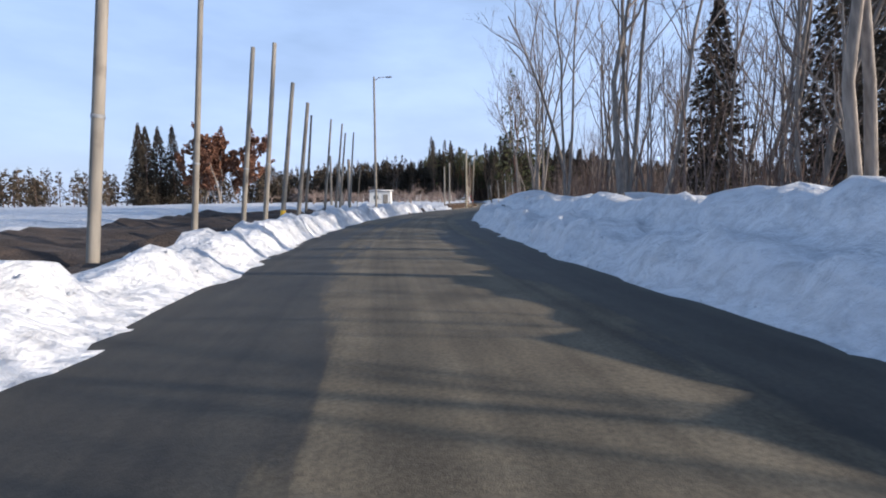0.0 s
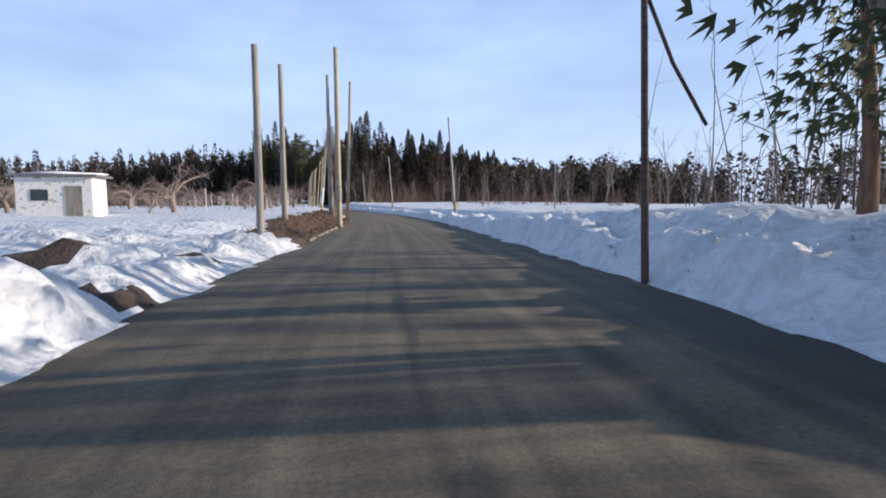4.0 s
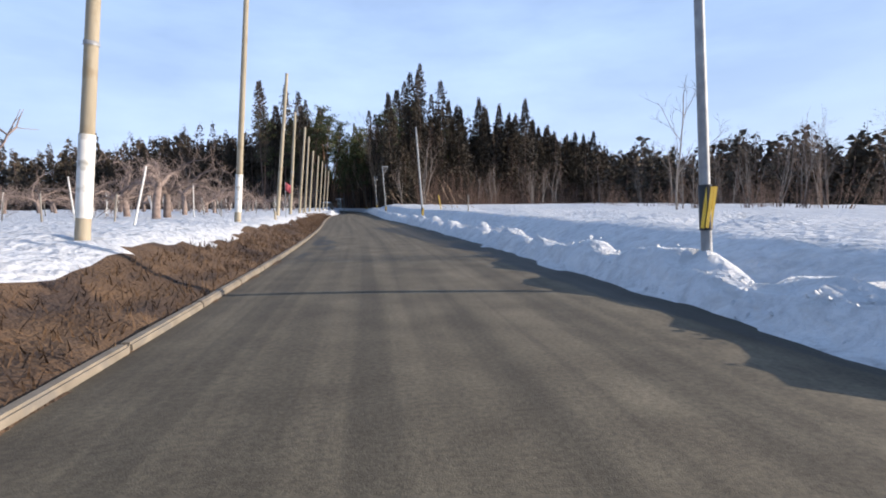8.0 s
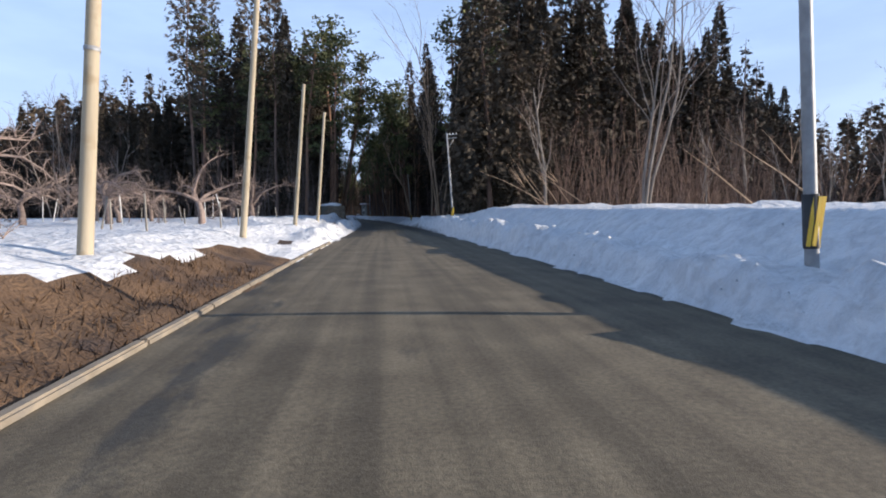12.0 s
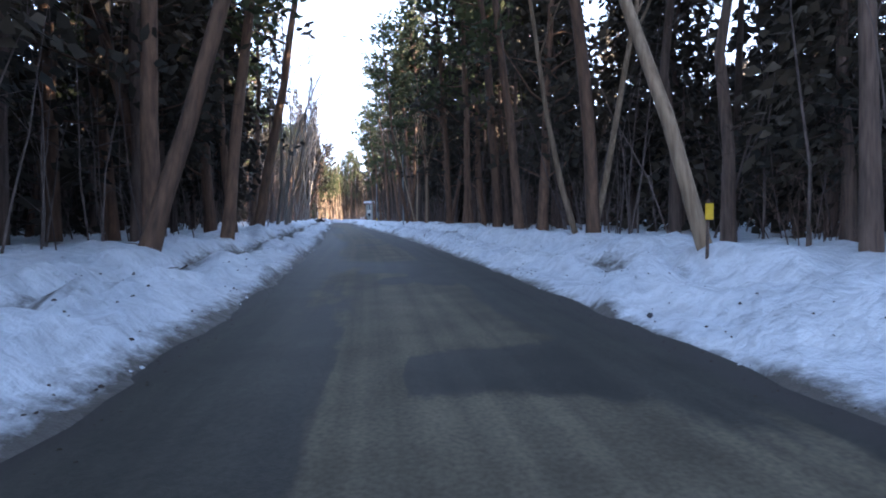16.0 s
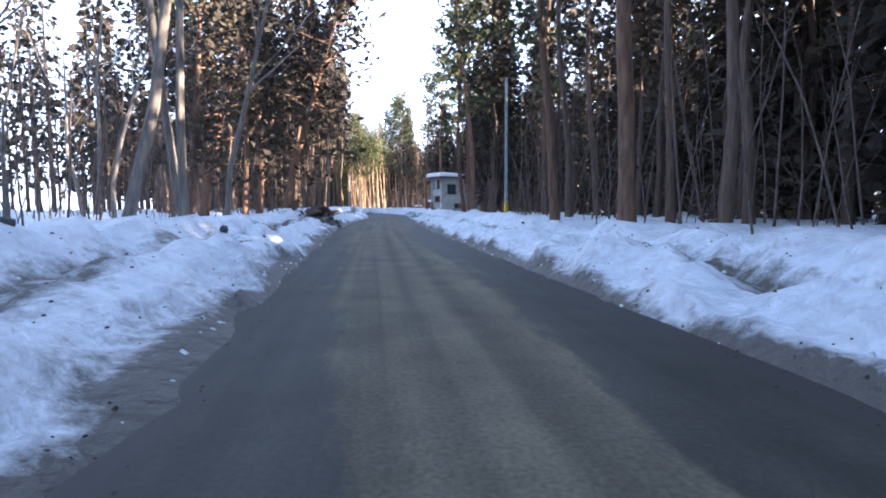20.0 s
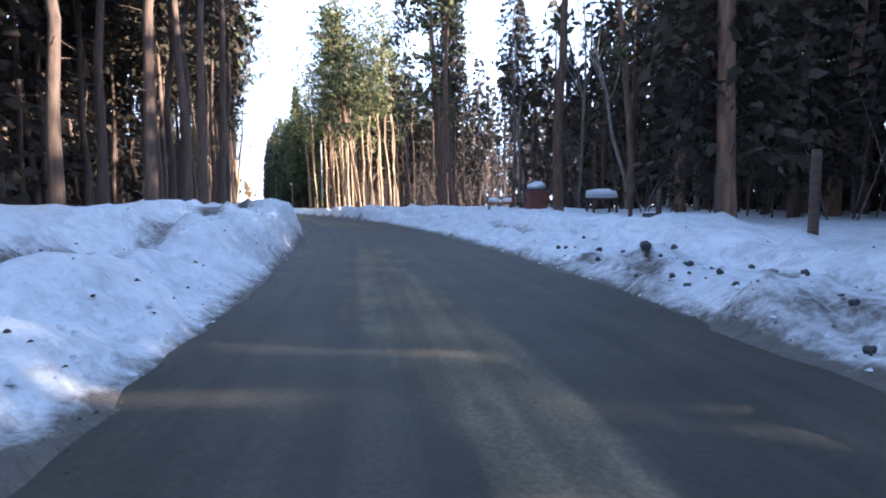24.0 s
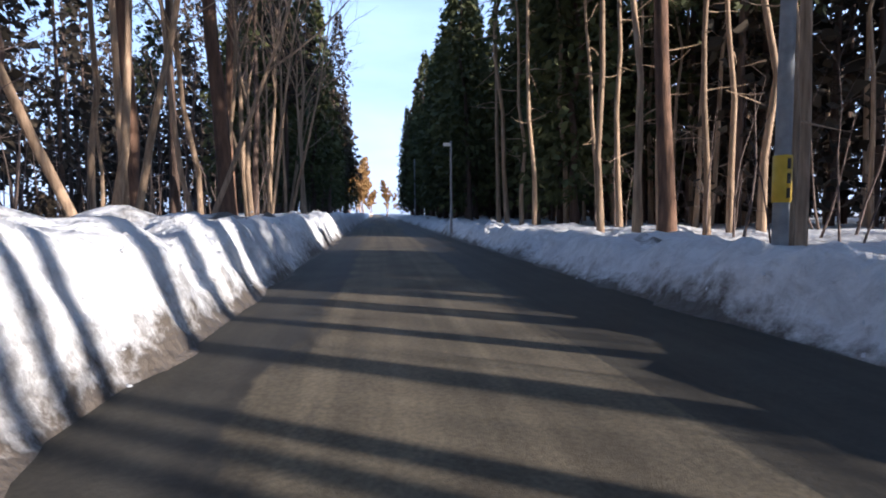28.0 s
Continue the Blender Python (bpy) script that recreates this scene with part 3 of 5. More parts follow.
def tree_thing(name, pieces):
    """An Empty at the tree's foot with one mesh for each part."""
    if len(pieces) == 1:
        return new(name, pieces[0][1].mesh(name, pieces[0][2]))
    root = new(name)
    for part_name, shape, mat in pieces:
        ob = new(part_name, shape.mesh(part_name, mat))
        ob.parent = root
    return root


def cedar_shapes(seed, h, start, spread, r0, dense=1.0, heart=True, leaf=1.0):
    """A straight trunk, dead stubs, and whorls of drooping fronds that narrow to a spike."""
    rng = random.Random(seed)
    trunk, crown = Shape(), Shape()
    n = 9
    pts = [Vector((rng.gauss(0, 0.05) * i, rng.gauss(0, 0.05) * i, h * i / n - (0.6 if i == 0 else 0))) for i in range(n + 1)]
    trunk.tube(pts, [r0 * (1.25 if i == 0 else 1 - 0.95 * i / n) for i in range(n + 1)], 8)
    for _ in range(int(12 * dense)):
        z = h * rng.uniform(0.12, start + 0.1)
        a = rng.uniform(0, 6.283)
        way = Vector((math.cos(a), math.sin(a), rng.uniform(-0.3, 0.25)))
        trunk.tube(wobbly(rng, Vector((0, 0, z)), way, rng.uniform(0.6, 1.8), 3, 0.15), [0.03, 0.022, 0.014, 0.005], 3, False)
    z = h * start
    while z < h * 0.99:
        u = (z / h - start) / (1 - start)
        reach = spread * (0.65 + 0.35 * min(1, u * 5)) * (1 - max(u, 0.0) ** (1.5 if start < 0.3 else 2.4)) * rng.uniform(0.8, 1.2) + 0.15
        for _ in range(max(4, int((6.5 - 2.5 * u) * dense))):
            a = rng.uniform(0, 6.283)
            ln = reach * rng.uniform(0.65, 1.12)
            out = Vector((math.cos(a), math.sin(a), 0.15 - 0.5 * (1 - u)))
            n_leaf = int(3 / leaf)
            for k in [(i + 0.75) / n_leaf for i in range(n_leaf)]:
                p = Vector((0, 0, z + rng.uniform(-0.35, 0.35))) + out * ln * k * 0.85
                w = (out + Vector((rng.gauss(0, 0.4), rng.gauss(0, 0.4), rng.gauss(-0.05, 0.35)))).normalized()
                crown.frond(rng, p, w, (0.45 + 0.24 * reach) * rng.uniform(0.75, 1.25) * leaf)
        z += h * 0.026 / dense * (1 - 0.35 * u)
    if heart:
        # the close, shaded heart of the crown
        crown.fill(rng, Vector((0, 0, h * start)), h * (1 - start) * 0.97, spread * 0.8, 1700 if start < 0.3 else 600, 0.46)
    return trunk, crown


def pine_shapes(seed, h, r0, start=0.6, wide=1.0):
    rng = random.Random(seed)
    trunk, crown = Shape(), Shape()
    pts = wobbly(rng, Vector((0, 0, -0.6)), Vector((rng.gauss(0, 0.05), rng.gauss(0, 0.05), 1)), h, 12, 0.035, 0.04)
    radii = [r0 * (1.2 if i == 0 else 1 - 0.78 * i / 12) for i in range(13)]
    trunk.tube(pts, radii, 8)
    for i in range(max(2, int(12 * start) - 2), 13):
        for _ in range(4 if i < 9 else 5):
            a = rng.uniform(0, 6.283)
            ln = rng.uniform(1.2, 3.4) * (1.15 - 0.045 * i) * wide
            if i < 12 * start:
                ln *= 0.7
                if rng.random() < 0.5:
                    continue
            way = Vector((math.cos(a), math.sin(a), rng.uniform(0.0, 0.5)))
            br = wobbly(rng, pts[i] + Vector((0, 0, rng.uniform(-0.8, 0.8))), way, ln, 4, 0.2, 0.06)
            trunk.tube(br, [0.07, 0.05, 0.035, 0.02, 0.008], 4, False)
            for p in br[2:]:
                for _ in range(14):
                    off = Vector((rng.gauss(0, 0.42), rng.gauss(0, 0.42), rng.gauss(0.1, 0.2)))
                    w = (off * 0.8 + Vector((rng.gauss(0, 0.5), rng.gauss(0, 0.5), rng.uniform(-0.1, 0.8)))).normalized()
                    crown.spray(rng, p + off, w, rng.uniform(0.3, 0.6), rng.uniform(0.16, 0.34))
    return trunk, crown


def bare_shapes(seed, h, r0, forks=2, spread=0.45, twigs=1.0, lean=0.06, low=0.35):
    rng = random.Random(seed)
    trunk, fine = Shape(), Shape()

    def grow(start, way, length, radius, level):
        n = 5 if level < 2 else (3 if level == 2 else 2)
        pts = wobbly(rng, start, way, length, n, 0.09 + 0.05 * level, 0.05)
        radii = [max(0.006, radius * (1 - 0.72 * i / n)) for i in range(n + 1)]
        (trunk if level < 2 else fine).tube(pts, radii, 7 if level == 0 else (5 if level == 1 else 3), False)
        if level >= 3:
            return
        count = (7 if level == 0 else 5 if level == 1 else 2)
        for _ in range(max(2, int(count * (twigs if level else 1)))):
            u = rng.uniform(low if level == 0 else 0.25, 1.0)
            i = min(int(u * n), n - 1)
            p = pts[i].lerp(pts[i + 1], u * n - i)
            a = rng.uniform(0, 6.283)
            main = (pts[i + 1] - pts[i]).normalized()
            out = main.cross(Vector((math.cos(a), math.sin(a), 0.3))).normalized()
            grow(p, main * (1 - spread) + out * spread + Vector((0, 0, 0.15)), length * rng.uniform(0.3, 0.55) * (1.15 - 0.4 * u), radius * rng.uniform(0.3, 0.5) * (1.1 - 0.5 * u), level + 1)

    for k in range(forks):
        a = rng.uniform(0, 6.283)
        tilt = lean * (2.2 if forks > 1 else 1.0)
        way = Vector((math.cos(a) * tilt * rng.uniform(0.3, 1), math.sin(a) * tilt * rng.uniform(0.3, 1), 1))
        grow(Vector((math.cos(a) * 0.12 * (forks > 1), math.sin(a) * 0.12 * (forks > 1), -0.5)), way, h * rng.uniform(0.85, 1.05), r0 * (1 if forks == 1 else 0.75), 0)
    return trunk, fine


def apple_shapes(seed):
    """A pruned orchard tree: a short leaning trunk, long sideways limbs that arch over, and many upright shoots."""
    rng = random.Random(seed)
    trunk, fine = Shape(), Shape()
    top = Vector((rng.gauss(0, 0.2), rng.gauss(0, 0.2), rng.uniform(0.9, 1.4)))
    trunk.tube([Vector((0, 0, -0.4)), Vector((0, 0, 0.3)) + top * 0.3, top], [0.19, 0.15, 0.13], 7)
    for k in range(rng.randint(5, 7)):
        a = rng.uniform(0, 6.283)
        way = Vector((math.cos(a), math.sin(a), rng.uniform(0.6, 1.5)))
        pts, p, w = [top.copy()], top.copy(), way.normalized()
        for i in range(8):
            w = (w + Vector((rng.gauss(0, 0.22), rng.gauss(0, 0.22), -0.21 + rng.gauss(0, 0.15)))).normalized()
            p = p + w * rng.uniform(0.28, 0.48)
            pts.append(p.copy())
        trunk.tube(pts, [0.10, 0.088, 0.076, 0.064, 0.052, 0.04, 0.03, 0.02, 0.01], 5, False)
        for q in pts[2:]:
            for _ in range(5):
                b = rng.uniform(0, 6.283)
                up = Vector((math.cos(b) * 0.7, math.sin(b) * 0.7, rng.choice((1.0, 0.9, -0.7)) * rng.uniform(0.4, 1.2)))
                sh = wobbly(rng, q, up, rng.uniform(0.3, 0.95), 3, 0.22, -0.08)
                fine.tube(sh, [0.015, 0.011, 0.008, 0.003], 3, False)
                c = rng.choice(sh[1:3])
                fine.tube(wobbly(rng, c, Vector((rng.gauss(0, 1), rng.gauss(0, 1), rng.gauss(0.1, 0.8))), rng.uniform(0.2, 0.5), 2, 0.2), [0.008, 0.005, 0.003], 3, False)
    return trunk, fine


def brush_shape(seed, h, stems=16, wide=0.9):
    rng = random.Random(seed)
    fine = Shape()
    for _ in range(stems):
        a = rng.uniform(0, 6.283)
        r = wide * rng.random() ** 0.5
        p = Vector((math.cos(a) * r, math.sin(a) * r, -0.3))
        pts = wobbly(rng, p, Vector((math.cos(a) * 0.25, math.sin(a) * 0.25, 1)), h * rng.uniform(0.5, 1.05), 3, 0.12, 0.02)
        fine.tube(pts, [0.024, 0.017, 0.010, 0.004], 3, False)
        for _ in range(3):
            i = rng.randint(1, 3)
            w = Vector((rng.gauss(0, 0.8), rng.gauss(0, 0.8), rng.uniform(0.3, 1)))
            fine.tube(wobbly(rng, pts[i], w, h * rng.uniform(0.15, 0.4), 2, 0.18, 0.05), [0.011, 0.008, 0.003], 3, False)
    return fine


rng = random.Random(11)


class Kind:
    """A few shapes of one kind of tree; set() puts down the next one."""

    def __init__(self, name, variants, label, category, group):
        self.name, self.label, self.category, self.group, self.variants, self.used = name, label, category, group, variants, set()

    def set(self, s, d, scale=1.0, label="", turn=None, lean=0.0, pick=None, sink=0.0, over=0.035):
        i = rng.randrange(len(self.variants)) if pick is None else pick
        z = height(s, d) - 0.08 - sink
        p = at(s, d, z)
        # roadside trees lean a little over the road
        tip = -math.copysign(over if abs(d) < 12 else 0.0, d)
        way = centre(s)[1]
        m = Matrix.Translation(p) @ Matrix.Rotation(tip, 4, Vector((way.x, way.y, 0))) @ Euler((rng.gauss(0, lean), rng.gauss(0, lean), rng.uniform(0, 6.283) if turn is None else turn)).to_matrix().to_4x4()
        v = self.variants[i]
        if i not in self.used:
            self.used.add(i)
            ob = tree_thing(self.name, v)
            self.variants[i] = ob
            ob.scale = (1, 1, 1)
            ob.matrix_basis = m @ Matrix.Scale(scale, 4)
        else:
            ob = copy_thing(v, m)
            ob.scale = (scale,) * 3
        return tagged(ob, label or self.label, self.category, self.group)


def kind(name, shapes, parts, label, category, group):
    return Kind(name, [list(zip(parts[0], sh if isinstance(sh, tuple) else (sh,), parts[1])) for sh in shapes], label, category, group)


cedar_forest = kind("cedar_tree", [cedar_shapes(20 + k, 23 + 2.2 * k, 0.40 + 0.04 * (k % 3), 2.5, 0.18, 0.9, True, 0.6) for k in range(4)], (("trunk", "crown"), (CEDAR_BARK, CEDAR_GREEN)),
                    "tall dark green cedar with a bare reddish-brown lower trunk", "tree", "cedars of the wood")
cedar_full = kind("bushy_cedar", [cedar_shapes(40 + k, 18.5 + 2.2 * k, 0.05 + 0.02 * k, 3.9, 0.24, 1.3, True, 0.5) for k in range(4)], (("trunk", "crown"), (CEDAR_BARK, CEDAR_GREEN)),
                  "dark cedar clothed in needles almost to the snow", "tree", "cedars at the wood's edge")
avenue = kind("slender_cedar", [cedar_shapes(50 + k, 19 + 1.5 * k, 0.52 + 0.05 * (k % 3), 2.5, 0.115, 0.9, False, 0.45) for k in range(4)], (("trunk", "crown"), (PALE_BARK, PINE_GREEN)),
              "slender cedar with a straight pale trunk and high crown", "tree", "trees of the avenue")
green_cedar = kind("green_cedar", [cedar_shapes(55 + k, 17 + 2 * k, 0.10 + 0.05 * k, 3.1, 0.2, 1.0, True, 0.45) for k in range(3)], (("trunk", "crown"), (CEDAR_BARK, PINE_GREEN)),
                   "dense green cedar closing in on the road", "tree", "green cedars of the avenue")
open_cedar = kind("open_cedar", [cedar_shapes(58, 17, 0.13, 3.7, 0.22, 0.75, False, 0.32)], (("trunk", "crown"), (PINE_BARK, PINE_GREEN)),
                  "open conifer with an orange-brown trunk and layered low boughs", "tree", "conifers by the bend")
shade_cedar = kind("shade_cedar", [cedar_shapes(64 + k, 17 + 2 * k, 0.10 + 0.04 * k, 3.0, 0.2, 1.1, True, 0.34) for k in range(3)], (("trunk", "crown"), (CEDAR_BARK, CEDAR_GREEN)),
                   "dark cedar with drooping boughs close to the road", "tree", "dark cedars near the road")
pine = kind("pine_tree", [pine_shapes(60 + k, 19 + 1.5 * k, 0.19 + 0.02 * k) for k in range(4)], (("trunk", "crown"), (PINE_BARK, PINE_GREEN)),
            "tall red pine with an orange-brown trunk and ragged crown", "tree", "pines along the road")
spreading = kind("spreading_pine", [pine_shapes(68 + k, 15 + 2 * k, 0.25, 0.26, 1.35) for k in range(2)], (("trunk", "crown"), (PINE_BARK, CEDAR_GREEN)),
                 "dark pine with an orange trunk and wide low boughs", "tree", "spreading pines by the bend")
bare_tall = kind("bare_tree", [bare_shapes(80 + k, 13 + 1.3 * k, 0.15, 1 + k % 2, 0.40, 1.0, 0.07, 0.4) for k in range(5)], (("trunk", "crown"), (GREY_BARK, TWIG)),
                 "tall leafless tree with slender grey trunk and limbs", "tree", "bare trees")
pale_bare = kind("bare_tree", [bare_shapes(90 + k, 11 + 1.1 * k, 0.13, 1 + k % 2, 0.38, 0.8, 0.14, 0.45) for k in range(4)], (("trunk", "crown"), (PALE_BARK, TWIG)),
                 "leafless tree with a pale leaning trunk", "tree", "pale bare trees by the road")
bare_small = kind("bare_tree", [bare_shapes(100 + k, 6.0 + k, 0.085, 1 + k % 3, 0.42, 1.0, 0.10, 0.2) for k in range(4)], (("trunk", "crown"), (GREY_BARK, BRUSH_TWIG)),
                  "young leafless tree with thin brown branches", "tree", "young bare trees")
apple = kind("apple_tree", [apple_shapes(120 + k) for k in range(5)], (("trunk", "crown"), (APPLE_BARK, APPLE_BARK)),
             "pruned leafless apple tree with arching grey limbs", "tree", "apple trees of the orchard")
brush = kind("brushwood", [brush_shape(140 + k, 2.2 + 0.5 * k, 13) for k in range(4)], (("stems",), (BRUSH_TWIG,)),
             "thicket of bare reddish-brown stems in the snow", "bush", "thickets")

# far woods: low, simple trees joined into one mass
def far_cedar(sh_t, sh_c, r, p, h, spread, n, start, size, inner, leaf):
    sh_t.tube([p + Vector((0, 0, -1)), p + Vector((0, 0, h * 0.5)), p + Vector((0, 0, h))], [0.2, 0.13, 0.02], 5, False)
    sh_c.fill(r, p + Vector((0, 0, h * start)), h * (1 - start) * 0.95, spread * 0.88, inner, leaf * spread)
    for i in range(n):
        u = (i / n) ** 0.85
        z = h * (start + (1 - start) * u)
        reach = spread * (1 - u) ** 0.55 * (0.25 + 0.75 * r.random() ** 0.5) + 0.1
        a = r.uniform(0, 6.283)
        way = Vector((math.cos(a), math.sin(a), r.uniform(-0.7, 0.25))).normalized()
        s = size * 0.72 * r.uniform(0.7, 1.3) * (1.15 - 0.75 * u)
        q = p + Vector((math.cos(a) * reach * 0.7, math.sin(a) * reach * 0.7, z))
        if size < 1.65:
            sh_c.frond(r, q, way, s)
        else:
            sh_c.spray(r, q, way, s, s * 0.62)


def far_wood(name, places, label, mats=(CEDAR_BARK, CEDAR_GREEN), h=(17, 25), spread=3.0, n=90, seed=5, start=0.1, size=1.6, inner=150, leaf=0.32):
    r = random.Random(seed)
    t, c = Shape(), Shape()
    for p in places:
        far_cedar(t, c, r, p, r.uniform(*h), spread * r.uniform(0.8, 1.2), n, start * r.uniform(0.8, 1.2), size, inner, leaf)
    root = new(name)
    for pn, sh, m in (("trunks", t, mats[0]), ("crowns", c, mats[1])):
        ob = new(pn, sh.mesh(pn, m))
        ob.parent = root
    return tagged(root, label, "forest", kind="stuff")


def scatter(n, s_range, d_range, seed, gap=0.0, keep=None):
    r, out = random.Random(seed), []
    tries = 0
    while len(out) < n and tries < n * 30:
        tries += 1
        s, d = r.uniform(*s_range), r.uniform(*d_range)
        if keep and not keep(s, d):
            continue
        if gap and any((s - a) ** 2 + (d - b) ** 2 < gap * gap for a, b in out):
            continue
        out.append((s, d))
    return out

# ---- the first stretch: open fields to the left, bare woods to the right ----
for s, d in scatter(58, (4, 66), (9.0, 38), 1, 1.6):
    bare_tall.set(s, d, rng.uniform(0.8, 1.25), lean=0.05)
for s, d in scatter(30, (-6, 72), (11, 45), 2, 2.0):
    bare_small.set(s, d, rng.uniform(0.8, 1.3), lean=0.05)
for s, d, k in ((40, 21, 0.7), (30, 24, 0.72), (20, 20, 0.75), (24, 32, 0.7)):
    cedar_full.set(s, d, k)
open_cedar.set(63.5, 6.9, 0.9)
open_cedar.set(67, 9.5, 0.75)
for s, d in ((61.5, 7.4), (64.8, 8.2), (58.5, 9.0), (53.5, 9.2), (51.5, 9.6)):
    bare_tall.set(s, d, rng.uniform(0.9, 1.1), lean=0.05)
for s, d in scatter(75, (-5, 80), (13, 50), 3, 1.4):
    brush.set(s, d, rng.uniform(0.8, 1.4))

# ---- the second stretch: orchard to the left, snow field and thickets to the right ----
for s, d in scatter(100, (94, 224), (-42, -7.6), 4, 3.3):
    apple.set(s, d, rng.uniform(0.85, 1.15))
for s, d in scatter(120, (80, 245), (14, 70), 5, 2.0, lambda s, d: d > 13 + (230 - s) * 0.16 and not (172 < s < 205 and d < 30)):
    brush.set(s, d, rng.uniform(0.8, 1.3))
for s, d in scatter(52, (100, 250), (9, 70), 6, 2.6, lambda s, d: 8 + (232 - s) * 0.18 < d and not (172 < s < 203 and d < 30)):
    bare_small.set(s, d, rng.uniform(0.6, 0.82) if d < 45 and s < 212 else rng.uniform(0.9, 1.4))
for s, d, k in ((128, 17.5, 0.7), (147, 19, 0.85), (117.5, 11.2, 0.5), (205, 12, 1.3), (210, 9, 1.2)):
    bare_small.set(s, d, k)

for s, d, k in ((250, -36, 1.05), (247, -29, 0.8), (226, -25, 0.55)):
    bare_small.set(s, d, k * 1.7)

# the wood's front, slanting away on both sides of the road
for s, d in scatter(62, (214, 275), (7.5, 75), 7, 2.2, lambda s, d: 214 + d * 0.7 < s < 227 + d * 0.75):
    cedar_full.set(s, d, rng.uniform(0.85, 1.1) * (0.82 if d < 14 else 1))
for s, d in scatter(54, (232, 310), (-75, -7.5), 8, 2.2, lambda s, d: 240 - d * 0.72 < s + 6 < 256 - d * 0.78):
    cedar_full.set(s, d, rng.uniform(0.75, 0.98) * (0.74 if d < -26 else 1.0))

# ---- the third stretch: deep in the wood ----
for s, d in scatter(80, (226, 372), (8.0, 20), 9, 2.0):
    (cedar_forest if rng.random() < 0.7 else pine).set(s, d, rng.uniform(0.8, 1.1), lean=0.03)
for s, d in scatter(50, (238, 300), (-20, -6.5), 10, 2.2):
    (cedar_forest if rng.random() < 0.7 else pine).set(s, d, rng.uniform(0.8, 1.1), lean=0.03)
for s, d in scatter(30, (296, 352), (-24, -8), 11, 2.3):
    (bare_tall if rng.random() < 0.55 else pine).set(s, d, rng.uniform(0.8, 1.1), lean=0.04)
for s, d, k in ((231, 5.6, 1.1), (236, 6.6, 1.0), (240.5, 6.6, 0.95), (242.5, 6.2, 0.9), (255.6, 5.2, 1.0), (262.5, 6.2, 1.0), (292.6, 6.4, 0.8), (300, 6.8, 0.8)):
    pale_bare.set(s, d, k, lean=0.06)
for s, d in ((282.0, 5.8), (273.5, 6.6), (281.0, 7.0), (294.4, 6.6), (288, 7.2), (305, 7.0), (312, 7.6), (330, 7.4), (352, 6.6), (358, 7.4), (362, 7.6)):
    pine.set(s, d, rng.uniform(0.9, 1.1), lean=0.04)
for s, d in ((246, -4.9), (248.5, -5.6), (262.5, -5.4), (269.8, -5.0)):
    pine.set(s, d, rng.uniform(0.9, 1.1), lean=0.03)
for s, d in ((283.6, -4.6), (286, -5.4), (291, -5.0), (298, -5.6), (305, -5.0), (312, -5.6), (318, -5.2), (326.5, -4.9), (329, -4.5), (322, -7), (336, -5.5)):
    bare_tall.set(s, d, rng.uniform(0.75, 1.0), lean=0.06)
for s, d, k, i in ((349.6, -5.9, 1.0, 0), (352.2, -7.9, 0.95, 1), (345.5, -9.5, 0.85, 0), (341.0, -8.4, 0.8, 1)):
    spreading.set(s, d, k, pick=i)
shade_cedar.set(359.5, -8.8, 0.62)
shade_cedar.set(362.0, -10.5, 0.7)
for s, d, k in ((266, -6.4, 1.0), (272.5, -6.6, 1.05), (280, -7.4, 0.95), (271, 8.0, 1.0), (283, 8.4, 1.05), (291, 8.0, 0.95)):
    spreading.set(s, d, k)
for s, d in ((252, -4.5), (259, -4.3), (266, -4.5), (273, -4.7)):
    pine.set(s, d, 1.0, lean=0.02, over=0.14)
for s, d in ((261, 5.7), (268, 5.9), (277, 5.7)):
    pine.set(s, d, 0.95, lean=0.02, over=0.11)
for s, d in ((296, 5.3), (309, 6.4), (334, 6.6)):
    pine.set(s, d, rng.uniform(0.85, 0.95), lean=0.02, over=0.13)
for s, d in scatter(15, (246, 300), (9.5, 15), 40, 2.2):
    shade_cedar.set(s, d, rng.uniform(0.75, 0.95))
for s, d in scatter(18, (292, 372), (12.5, 23), 39, 2.4):
    cedar_full.set(s, d, rng.uniform(0.8, 1.0))
for s, d in scatter(60, (232, 372), (7.5, 22), 14, 1.8):
    brush.set(s, d, rng.uniform(0.5, 0.9))

# ---- the last stretch: the avenue ----
for s, d in scatter(62, (430, 470), (6.6, 22), 12, 1.5, lambda s, d: s > 434 - (d - 7) * 0.1 and not (d > 11 and 440 < s + 0.58 * d < 468)):
    avenue.set(s, d, rng.uniform(0.85, 1.1), lean=0.02)
for s, d in scatter(46, (464, 545), (5.9, 13), 22, 2.1):
    green_cedar.set(s, d, rng.uniform(0.85, 1.1))
for s, d in ((395.6, 10.2), (416.2, 7.8), (404, 15.5), (405, 9.8), (419, 8.6), (398, 16.5), (410, 17.5), (421, 9.5), (395, 20), (438, 7.2), (444, 8.0), (454.5, 7.8), (427, 13)):
    pine.set(s, d, rng.uniform(0.95, 1.1), lean=0.03)
for s, d, k in ((402, 16.5, 0.9), (398, 15, 0.85), (406, 19, 0.95), (393, 17.5, 0.9), (410, 21, 0.8), (396.9, 11.2, 1.0)):
    shade_cedar.set(s, d, k)
for s, d in scatter(24, (404, 440), (16, 34), 33, 2.0, lambda s, d: not 438 < s + 0.58 * d < 449):
    bare_tall.set(s, d, rng.uniform(0.9, 1.25), lean=0.04)
for s, d, k in ((258, -7.5, 0.9), (268, -7.2, 0.95), (277, -7.6, 0.9), (275, 10.5, 0.95), (300, 9.5, 0.85)):
    shade_cedar.set(s, d, k)
